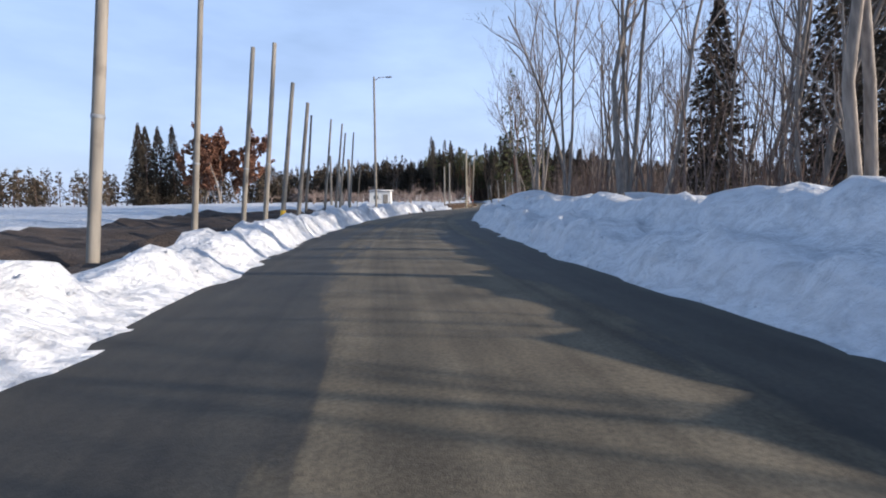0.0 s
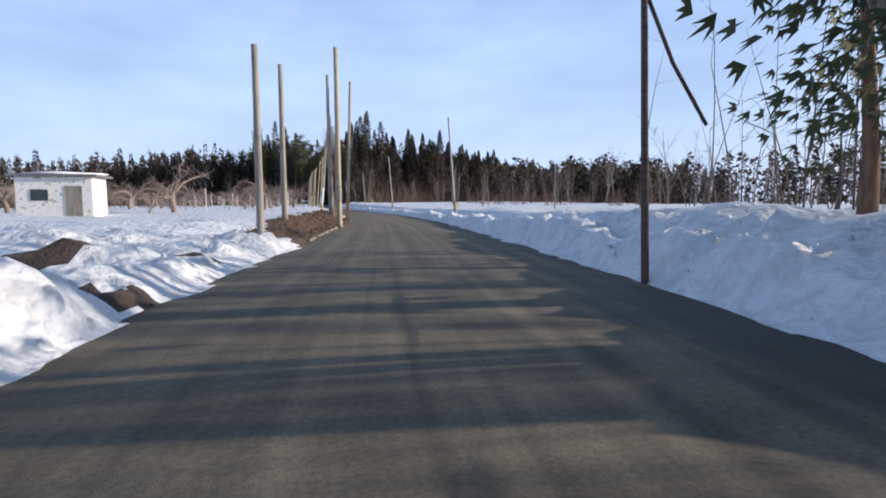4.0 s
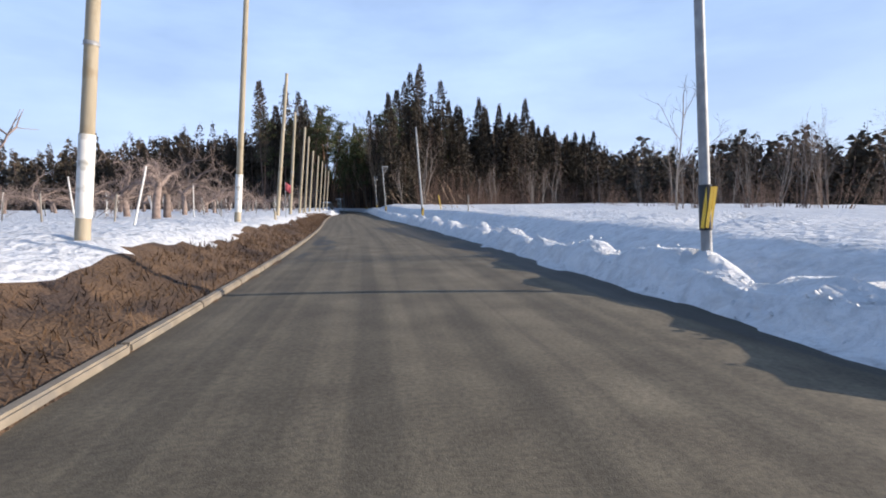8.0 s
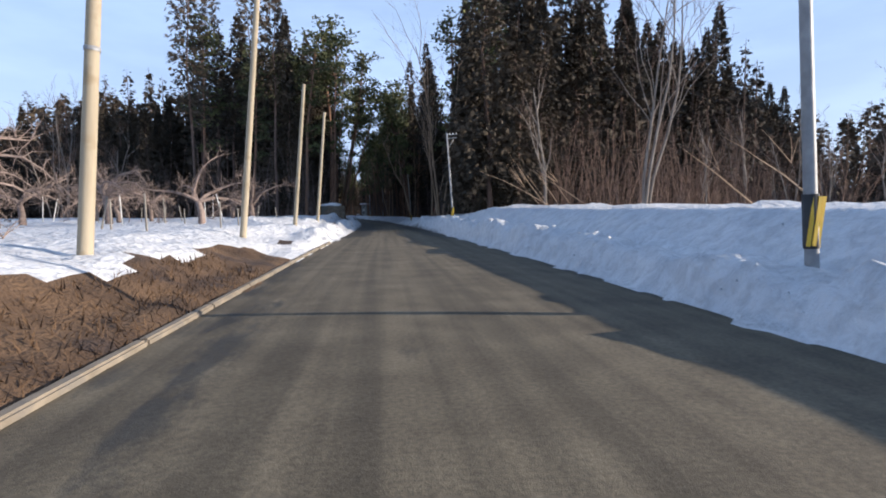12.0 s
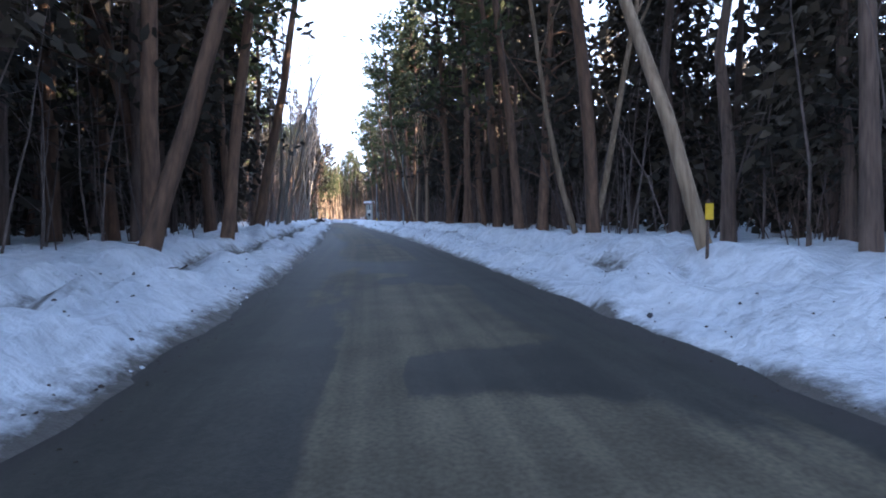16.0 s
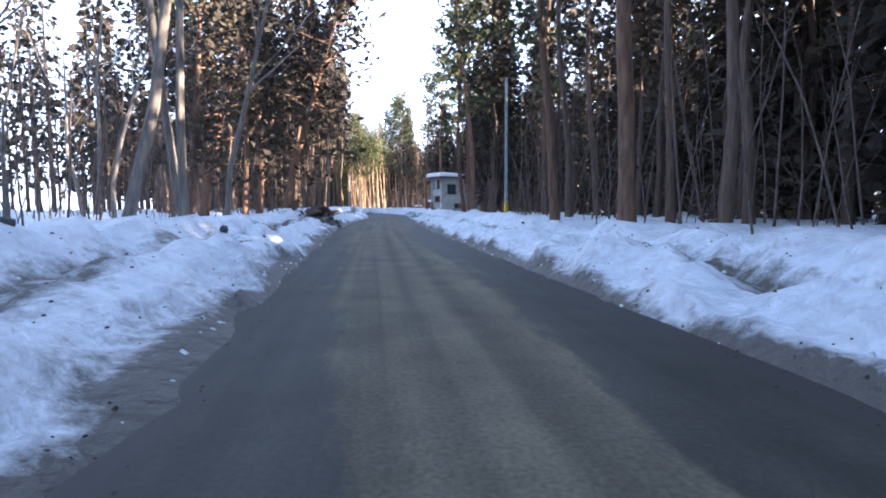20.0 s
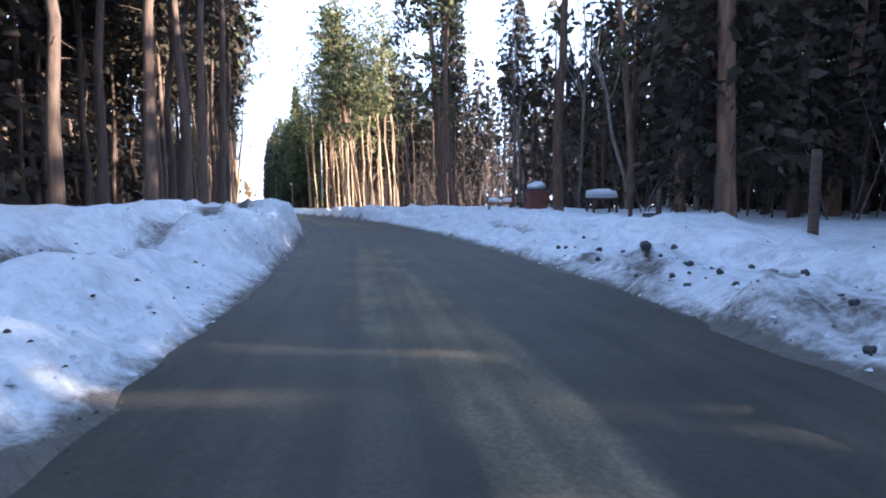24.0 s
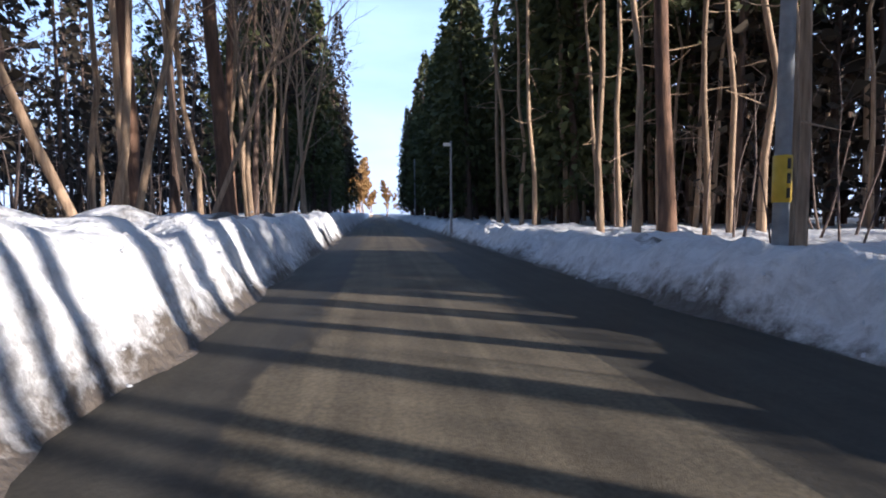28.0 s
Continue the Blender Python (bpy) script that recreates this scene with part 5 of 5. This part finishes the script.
# orchard stakes and a flag
r3 = random.Random(91)
stake_a = pole("orchard_stake", 106, -7.0, 1.7, 0.028, 0.024, WHITE_PAINT, "thin white-painted stake among the apple trees", (0, 0.05), "orchard stakes")
stake_b = pole("orchard_stake", 107, -9.0, 1.1, 0.03, 0.026, POLE_GREY, "thin grey stake among the apple trees", (0, -0.04), "orchard stakes")
for s, d in scatter(150, (96, 222), (-24, -5.6), 92, 0.9):
    ob = copy_thing(stake_a if r3.random() < 0.45 else stake_b, Matrix.Translation(at(s, d, height(s, d) - r3.uniform(0, 0.3))) @ Euler((r3.gauss(0, 0.10), r3.gauss(0, 0.10), 0)).to_matrix().to_4x4())
flag = pole("flag_stake", 147.0, -3.7, 1.9, 0.018, 0.014, STEEL, "thin stake with a faded red flag on the verge", group="flags")
cloth = bmesh.new()
rows_ = [[cloth.verts.new((0.015 + 0.26 * i / 6, 0.03 * math.sin(i * 1.4 + j), 1.85 - 0.42 * j / 4 - 0.03 * i)) for i in range(7)] for j in range(5)]
for j in range(4):
    for i in range(6):
        cloth.faces.new((rows_[j][i], rows_[j][i + 1], rows_[j + 1][i + 1], rows_[j + 1][i])).smooth = True
fl = part("cloth", cloth, FLAG_RED, flag, "faded red flag cloth")
fl.modifiers.new("thick", "SOLIDIFY").thickness = 0.004
for s, d in ((112.2, -4.5), (145.0, -4.0), (166.5, -4.0)):
    pole("short_post", s, d, 0.45, 0.06, 0.06, POLE_TAN, "short sawn wooden post at the edge of the snow", group="short posts")

# ---- kerb ----
kerb = tagged(new("kerb"), "pale concrete kerb between road and brown verge", "kerb", kind="structure")
mould = box(0.11, 1.97, 0.18, 0.02, (0, 0, -0.1))
mould_mesh = bpy.data.meshes.new("kerb_stone")
mould.to_mesh(mould_mesh)
mould.free()
mould_mesh.materials.append(CONCRETE)
s = 76.0
while s < 206:
    if not 87.0 < s < 91.5:
        ob = new("kerb_stone", mould_mesh)
        ob.parent = kerb
        ob.matrix_basis = Matrix.Translation(at(s, edge_left(s) - 0.06, -0.01 + 0.012 * math.sin(s * 3.3))) @ Euler((0, 0, radians(heading(s)))).to_matrix().to_4x4()
    s += 2.0
drive = thing("driveway", at(89.3, -3.2, 0.04), heading(89), "short grey concrete driveway crossing the verge", "driveway", kind_="structure")
part("slab", box(2.4, 3.4, 0.12, 0.02, (0, 0, 0.0)), CONCRETE, drive)

# ---- the shed in the field ----
shed = thing("shed", (-17.0, 91.4, 0.3), 4, "small weathered white shed with a flat roof in the snow", "shed")
part("wall", box(3.6, 2.6, 2.5, 0.02, (0, 0, 0)), WHITE_PAINT, shed)
part("roof", box(4.2, 3.1, 0.14, 0.02, (0, 0, 2.5)), FRAME_GREY, shed)
part("snow", rock(4, 3.9, 2.8, 0.22), CLEAN_SNOW, shed, "thin snow on the roof").location = (0, 0, 2.6)
part("chimney", box(0.28, 0.28, 0.75, 0.01, (-1.4, 0.4, 2.62)), DARK_STONE, shed)
part("door", box(0.8, 0.06, 1.8, 0.01, (0.9, -1.31, 0.2)), POLE_GREY, shed)
part("window", box(0.8, 0.05, 0.6, 0.01, (-0.7, -1.31, 1.2)), GLASS, shed)

# ---- the stone block with its snow cap ----
stone = thing("stone_marker", at(239.2, -4.75, 0.0), heading(239) + 4, "big grey stone entrance block capped with snow", "stone block")
bm = box(2.6, 1.0, 2.2, 0.06, (0, 0, 0), 0.94)
bmesh.ops.subdivide_edges(bm, edges=bm.edges[:], cuts=5, use_grid_fill=True)
for v in bm.verts:
    v.co += v.co.normalized() * 0.09 * noise.noise(v.co * 1.7)
part("block", bm, STONE, stone)
part("plate", box(0.5, 0.03, 0.45, 0.01, (0.55, -0.5, 1.25)), STONE, stone, "small dark plate")
cap = part("snow_cap", rock(8, 1.5, 0.95, 0.42), CLEAN_SNOW, stone, "lump of old snow on top")
cap.location = (0.15, 0, 2.15)
cap2 = part("snow_cap", rock(9, 1.1, 0.9, 0.3), CLEAN_SNOW, stone, "lump of old snow on top")
cap2.location = (-0.75, 0, 2.15)

for s, d in ((243.5, 6.6), (244.5, 6.9)):
    root = pole("snow_marker", s, d, 1.0, 0.012, 0.010, RED_SIGN, "thin red snow marker pole among the bare trunks", group="red markers")
    part("flag", box(0.05, 0.012, 0.2, 0.0, (0.03, 0, 0.78)), FLAG_RED, root, "red tag")

# poles within the wood
for s, d, h, r in ((296.2, 4.85, 6.8, 0.075), (340.9, 6.5, 7.0, 0.085), (446.9, 4.75, 8.0, 0.09), (467.2, 3.7, 4.6, 0.07), (500, 4.3, 6.5, 0.08)):
    root = pole("forest_pole", s, d, h, r, r * 0.75, STEEL, "grey pole at the edge of the wood", group="poles in the wood")
    if s in (340.9, 446.9):
        sleeve(root, r + 0.012, 0.45, 1.0, YELLOW, "guard", "yellow guard")
        for k in range(3):
            part("stripe", box(0.04, 0.012, 0.12, 0.0, (0.0, -r - 0.012, 0.5 + 0.17 * k)), BLACK, root, "black stripe")
    if s == 467.2:
        part("lamp_head", box(0.34, 0.18, 0.16, 0.03, (-0.2, 0, h - 0.25)), WHITE_PAINT, root, "pale lamp head")
yellow = thing("tree_sign", at(255.3, 4.95, height(255.3, 4.95) + 0.4), heading(255), "small worn yellow plate on a tree trunk", "sign")
part("plate", box(0.13, 0.02, 0.24, 0.005, (0, 0, 0.1)), YELLOW, yellow)
part("post", pipe([(0, 0.03, -0.5), (0, 0.03, 0.4)], [0.025, 0.025], 8), DARK_WOOD, yellow)

# ---- the two-storey building ----
turn = 33.4
house = thing("lodge", (-10.67, 384.6, 0.2), turn, "two-storey grey-green plastered building with snow on its roof", "building")
# local: x along the long face, y along the short face away from the road's start
L, W, T = 6.6, 2.5, 4.85
part("wall", box(L, W, T, 0.01, (L / 2, W / 2, 0)), PLASTER, house)
part("wall", box(0.14, 1.6, 0.86, 0.01, (-0.07, 0.88, 2.5)), PALE_PANEL, house, "pale panel under the window")
part("roof", box(L + 1.1, W + 1.3, 0.16, 0.02, (L / 2 - 0.1, W / 2, T)), ROOF_BROWN, house, "flat brown roof edge")
bm = box(L + 0.9, W + 1.1, 0.42, 0.12, (L / 2 - 0.1, W / 2, T + 0.16), 0.93)
bmesh.ops.subdivide_edges(bm, edges=bm.edges[:], cuts=3, use_grid_fill=True)
for v in bm.verts:
    v.co.z += 0.10 * noise.noise(v.co * 0.7) + (0.16 * math.exp(-((v.co.x - 0.6) / 2.2) ** 2) if v.co.z > T + 0.3 else 0)
    v.co.x += 0.06 * noise.noise(v.co * 1.3)
part("snow", bm, CLEAN_SNOW, house, "thick snow on the roof")


def window(parent, x, y, z, w, h, face, glass, mullions=1, label=""):
    """A window let into a face: 'front' looks along -y, 'side' along -x."""
    win = new("window")
    win.parent = parent
    win.location = (x, y, z)
    win.rotation_euler = (0, 0, 0 if face == "front" else radians(-90))
    for nm, bw, bd, bh, px, pz in (("frame", w + 0.12, 0.10, 0.07, 0, -0.06), ("frame", w + 0.12, 0.10, 0.07, 0, h), ("frame", 0.06, 0.10, h, -w / 2 - 0.02, 0), ("frame", 0.06, 0.10, h, w / 2 + 0.02, 0)):
        part(nm, box(bw, bd, bh, 0.008, (px, -0.03, pz)), FRAME_GREY, win)
    for k in range(mullions + 1):
        pw = w / (mullions + 1)
        part("pane", box(pw - 0.03, 0.02, h, 0.0, (-w / 2 + pw * (k + 0.5), -0.01, 0)), glass if not isinstance(glass, tuple) else glass[k % len(glass)], win)
    part("sill", box(w + 0.2, 0.16, 0.05, 0.008, (0, -0.06, -0.11)), PLASTER, win)
    return win


window(house, 1.7, 0, 2.7, 1.35, 1.3, "front", GLASS, 1)
window(house, 3.0, 0, 0.85, 1.6, 0.6, "front", (GLASS, BRICK_RED, GLASS), 2)
window(house, 0, 0.88, 3.42, 1.3, 1.2, "side", (CURTAIN, GLASS), 1)
window(house, 0, 0.72, 1.68, 1.2, 0.72, "side", GLASS, 2)
part("door", box(0.05, 0.35, 1.4, 0.01, (-0.03, 2.15, 0.3)), DARK_WOOD, house)
part("downpipe", pipe([(-0.08, 1.78, 0.2), (-0.08, 1.78, T - 0.05)], [0.045, 0.045], 8), PLASTER, house)
part("corner_post", box(0.14, 0.14, T - 0.1, 0.01, (0.0, 0.0, 0.0)), PALE_PANEL, house)
for x, w in ((0.55, 0.75), (1.65, 0.5)):
    part("vent_window", box(w, 0.05, 0.24, 0.005, (x, -0.02, T - 0.42)), CURTAIN, house, "bright strip window under the eaves")
part("downpipe", pipe([(0.22, -0.07, 0.1), (0.22, -0.07, 2.4)], [0.05, 0.05], 8), STEEL, house)
for x in (4.4, 5.6):
    part("crack", box(0.03, 0.012, 2.6, 0.0, (x, -0.004, 0.8)), STONE, house, "dark water streak on the plaster")
annex = thing("annex", house.matrix_basis @ Vector((8.0, 1.3, 0)), turn, "low dark wooden annex with snow on its roof", "shed")
part("wall", box(2.0, 2.2, 2.9, 0.02), BRICK_RED, annex)
part("roof", box(2.5, 2.7, 0.12, 0.02, (0, 0, 2.9)), ROOF_BROWN, annex)
part("snow", rock(12, 2.4, 2.6, 0.35), CLEAN_SNOW, annex, "snow on the annex roof").location = (0, 0, 2.98)
part("window", box(0.5, 0.05, 0.5, 0.01, (0.1, -1.1, 1.6)), GLASS, annex)

# ---- the picnic place: snow-capped table, brick hearth, bench ----
table_ = thing("picnic_table", at(407.0, 13.4, height(407, 13.4) - 0.3), 20, "wooden picnic table under a round cap of snow", "table", "picnic place")
part("tabletop", box(1.7, 0.9, 0.08, 0.015, (0, 0, 1.0)), DARK_WOOD, table_)
for x in (-0.7, 0.7):
    for y in (-0.3, 0.3):
        part("leg", box(0.11, 0.11, 1.2, 0.012, (x, y, -0.2)), DARK_WOOD, table_)
part("snow_cap", rock(21, 1.95, 1.2, 0.5), CLEAN_SNOW, table_, "thick rounded snow cap").location = (0, 0, 1.06)
hearth = thing("brick_hearth", (-13.0, 413.9, height(412.4, 12.5) - 0.3), 15, "square red brick hearth with snow on its lid", "hearth", "picnic place")
brick_mesh = bpy.data.meshes.new("brick")
bm = box(0.29, 0.13, 0.085, 0.008)
bm.to_mesh(brick_mesh)
bm.free()
brick_mesh.materials.append(BRICK_RED)
part("core", box(1.08, 1.08, 1.42, 0.0), STONE, hearth)
for row in range(15):
    for k in range(4):
        for side in range(4):
            ob = new("brick", brick_mesh)
            ob.parent = hearth
            ob.matrix_basis = Matrix.Rotation(side * math.pi / 2, 4, "Z") @ Matrix.Translation((-0.45 + 0.30 * k + (0.15 if row % 2 else 0) - 0.075, -0.55, 0.096 * row))
part("lid", box(1.5, 1.4, 0.1, 0.02, (0, 0, 1.44)), DARK_STONE, hearth)
part("snow_cap", rock(22, 1.4, 1.25, 0.4), CLEAN_SNOW, hearth, "rounded snow cap").location = (0, 0, 1.52)
hearth.scale = (0.8, 0.8, 1.08)
bench = thing("bench", at(413.0, 10.4, height(413, 10.4) - 0.2), 8, "low bench buried under a slab of snow", "bench", "picnic place")
part("seat", box(2.3, 0.5, 0.08, 0.015, (0, 0, 0.42)), BRICK_RED, bench)
for x in (-0.9, 0, 0.9):
    part("leg", box(0.1, 0.4, 0.65, 0.01, (x, 0, -0.2)), DARK_WOOD, bench)
part("snow_cap", rock(23, 1.0, 0.75, 0.26), CLEAN_SNOW, bench, "slab of snow").location = (-0.5, 0, 0.48)
part("snow_cap", rock(24, 0.95, 0.75, 0.24), CLEAN_SNOW, bench, "slab of snow").location = (0.6, 0, 0.48)
bench.scale = (0.75, 0.9, 1.15)
for s, d, h in ((397.2, 9.2, 1.1), (401.4, 11, 0.8), (390.8, 8.0, 1.55), (395.2, 9.6, 1.2)):
    pole("stump_post", s, d, h, 0.09, 0.08, DARK_WOOD, "short dark post sticking out of the snow", group="posts")
barrel = thing("barrel", at(396.5, 8.4, height(396.5, 8.4) - 0.1), 0, "small dark drum half buried in snow", "drum")
part("drum", pipe([(0, 0, 0), (0, 0, 0.02), (0, 0, 0.42), (0, 0, 0.45)], [0.17, 0.18, 0.18, 0.165], 14), DARK_STONE, barrel)
part("lid", pipe([(0, 0, 0.45), (0, 0, 0.48)], [0.17, 0.12], 14), CLEAN_SNOW, barrel, "dusting of snow")

# ---- rocks and clods thrown up by the plough ----
clod_kinds = []
for k in range(6):
    me = bpy.data.meshes.new("rock")
    bm = rock(200 + k, 0.5, 0.4, 0.34, 1.5)
    bm.to_mesh(me)
    bm.free()
    me.materials.append(DARK_STONE)
    clod_kinds.append(me)
r4 = random.Random(41)


def clod(s, d, k, label="dark rock lying on the gritty snow bank"):
    ob = new("rock", clod_kinds[r4.randrange(6)])
    ob.matrix_basis = Matrix.Translation(at(s, d, height(s, d) - 0.06 * k)) @ Euler((r4.uniform(-0.4, 0.4), r4.uniform(-0.4, 0.4), r4.uniform(0, 6))).to_matrix().to_4x4() @ Matrix.Scale(k, 4)
    return tagged(ob, label, "rock", "rocks on the banks")


for s, d, k in ((382.3, -2.5, 1.05), (382.9, -2.7, 0.5), (383.2, -3.1, 0.4), (381.4, -2.5, 0.35), (381.0, -2.9, 0.5), (381.6, -3.2, 0.45), (382.0, -3.5, 0.4), (384.5, -4.3, 1.2), (385.4, -4.8, 0.7), (383.6, -4.6, 0.8), (386.2, -5.2, 0.6), (387, -4.9, 0.5), (349.0, -3.2, 0.8)):
    clod(s, d, k)
for _ in range(130):
    s = r4.uniform(366, 393)
    clod(s, edge_right(s) + abs(r4.gauss(0.75, 0.28)) + 0.1, r4.uniform(0.10, 0.24) if r4.random() < 0.8 else r4.uniform(0.25, 0.42))
for _ in range(30):
    s = r4.uniform(225, 365)
    side = r4.random() < 0.5
    clod(s, edge_right(s) + r4.uniform(0.2, 2.8) if side else edge_left(s) - r4.uniform(0.2, 2.8), r4.uniform(0.12, 0.4), "small dark clod on the snow bank")


def crumbs(name, label, n, place, size, mat, seed, category):
    """Small crumbs of snow or litter, too many to count: one joined mesh."""
    r = random.Random(seed)
    v, f = [], []
    for _ in range(n):
        s, d = place(r)
        p = at(s, d, max(height(s, d), 0.035 - 0.0045 * (d - 0.8) ** 2))
        k = r.uniform(*size)
        b = len(v)
        for dx, dy, dz in ((-1, -1, -0.4), (1, -0.9, -0.4), (0.9, 1, -0.4), (-0.8, 1, -0.4), (0.1, 0, 0.8), (-0.6, -0.3, 0.55), (0.7, 0.2, 0.5)):
            v.append(p + Vector((dx, dy, dz)) * k * r.uniform(0.6, 1.2))
        f += [(b, b + 1, b + 6), (b + 1, b + 2, b + 6), (b + 2, b + 3, b + 4), (b + 3, b, b + 5), (b, b + 6, b + 5), (b + 5, b + 6, b + 4), (b + 6, b + 2, b + 4), (b + 3, b + 5, b + 4)]
    return tagged(mesh_object(name, v, f, mat), label, category, kind="stuff")


def beside(r, lo, hi, far):
    s = r.uniform(lo, hi)
    out = abs(r.gauss(0, far)) + 0.05
    return (s, edge_right(s) + out) if r.random() < 0.5 or 74 < s < 206 else (s, edge_left(s) - out)


crumbs("snow_crumbs", "broken lumps of snow along the ploughed banks", 5200, lambda r: beside(r, 0, 470, 0.7), (0.010, 0.036), SNOW, 51, "snow")
crumbs("snow_lumps", "lumps of ploughed snow lying on the banks", 1200, lambda r: (lambda q: (q[0], q[1] + math.copysign(0.25, q[1])))(beside(r, 0, 470, 0.9)), (0.02, 0.05), SNOW, 54, "snow")
crumbs("grit", "dark grit and bark litter on the snow banks", 6500, lambda r: beside(r, 215, 440, 1.6), (0.006, 0.022), SOIL, 52, "litter")


crumbs("road_litter", "dark crumbs of soil and bark along the road's edges", 4200, lambda r: (lambda s, o: (s, edge_right(s) - 0.45 + o) if r.random() < 0.5 else (s, edge_left(s) + 0.45 - o))(r.uniform(225, 440), abs(r.gauss(0.42, 0.2))), (0.005, 0.016), SOIL, 53, "litter")


def blades(n, seed):
    r = random.Random(seed)
    v, f = [], []
    for _ in range(n):
        s = r.uniform(75, 193)
        d = edge_left(s) - r.uniform(0.12, 2.2 - 0.95 * smooth((s - 99) / 8))
        p = at(s, d, height(s, d) - 0.01)
        a, h = r.uniform(0, 6.283), r.uniform(0.05, 0.17)
        b = len(v)
        side = Vector((math.cos(a), math.sin(a), 0)) * 0.012
        v += [p - side, p + side, p + Vector((r.gauss(0, 0.07), r.gauss(0, 0.07), h))]
        f.append((b, b + 1, b + 2))
    return tagged(mesh_object("dry_grass", v, f, DRY_GRASS), "matted brown winter grass on the verge", "grass", kind="stuff")


blades(16000, 61)

# fallen sticks on the banks in the wood
stick_mesh = []
for k in range(4):
    sh = Shape()
    r5 = random.Random(300 + k)
    sh.tube(wobbly(r5, Vector((-0.4, 0, 0)), Vector((1, 0, 0.05)), 0.9, 4, 0.15), [0.018, 0.016, 0.013, 0.01, 0.006], 5)
    sh.tube(wobbly(r5, Vector((0.0, 0, 0.01)), Vector((0.6, 0.6, 0.1)), 0.35, 2, 0.15), [0.01, 0.007, 0.004], 4)
    stick_mesh.append(sh.mesh("fallen_stick", DARK_WOOD))
for _ in range(70):
    s = r4.uniform(226, 372)
    out = r4.uniform(0.2, 3.2)
    d = edge_right(s) + out if r4.random() < 0.5 else edge_left(s) - out
    ob = new("fallen_stick", stick_mesh[r4.randrange(4)])
    ob.matrix_basis = Matrix.Translation(at(s, d, height(s, d) + 0.01)) @ Euler((r4.uniform(-0.2, 0.2), r4.uniform(-0.2, 0.2), r4.uniform(0, 6))).to_matrix().to_4x4() @ Matrix.Scale(r4.uniform(0.5, 1.3), 4)
    tagged(ob, "dark fallen stick on the snow bank", "stick", "fallen sticks")

# where the avenue opens, a clump of sunlit golden trees
for s, d, k in ((586, -9.5, 1.1), (592, -5.5, 1.3), (598, -1.5, 1.2), (606, -8.0, 1.4), (603, 3.0, 0.9), (589, -7.4, 1.2), (595, -3.4, 1.3), (600, -10.5, 1.3), (610, -4.5, 1.5)):
    golden.set(s, d, k)

# dark soil and rubble tipped onto the bank
mound = thing("soil_mound", at(349.6, -4.4, height(349.6, -4.4) - 0.2), heading(352), "heap of dark soil tipped on the dirty snow bank", "soil heap")
part("soil_pile", rock(61, 2.6, 2.0, 0.5, 2.6, 4), SOIL, mound)
part("soil_pile", rock(62, 1.5, 1.3, 0.4, 2.6, 4), SOIL, mound).location = (0.9, 1.4, 0.05)
for _ in range(60):
    s = r4.gauss(347.8, 1.5)
    clod(s, edge_left(s) - abs(r4.gauss(1.3, 0.7)) - 0.1, r4.uniform(0.2, 0.75), "dirty clod in the tipped rubble")

# pale saplings bent over by the snow
bent = []
for k in range(4):
    r6 = random.Random(410 + k)
    sh = Shape()
    sh.tube(wobbly(r6, Vector((0, 0, -0.3)), Vector((-0.75 - 0.15 * k, 0.1, 0.9)), 3.6 + 0.4 * k, 6, 0.05, -0.02), [0.026, 0.024, 0.021, 0.017, 0.013, 0.008, 0.004], 5)
    for _ in range(3):
        sh.tube(wobbly(r6, Vector((-1.2 - 0.2 * k, 0.15, 1.3)), Vector((-0.6, r6.gauss(0, 0.4), 0.9)), 1.2, 3, 0.1), [0.012, 0.009, 0.006, 0.003], 4, False)
    bent.append(sh.mesh("bent_sapling", PALE_BARK))
for s, d in ((207, 8.6), (207.8, 9.2), (208.4, 8.9), (209.5, 9.8), (210.2, 9.0), (206.4, 10.2), (212, 11.5), (170.5, 10.6), (172, 11.4), (173.2, 10.9), (169, 12.6), (196, 13.5), (198, 12.6)):
    ob = new("bent_sapling", bent[r4.randrange(4)])
    ob.matrix_basis = Matrix.Translation(at(s, d, height(s, d))) @ Euler((r4.gauss(0, 0.12), r4.uniform(-0.25, 0.35), r4.gauss(0, 0.5))).to_matrix().to_4x4() @ Matrix.Scale(r4.uniform(0.8, 1.25), 4)
    tagged(ob, "pale bare sapling bent sideways over the snow", "sapling", "bent saplings")
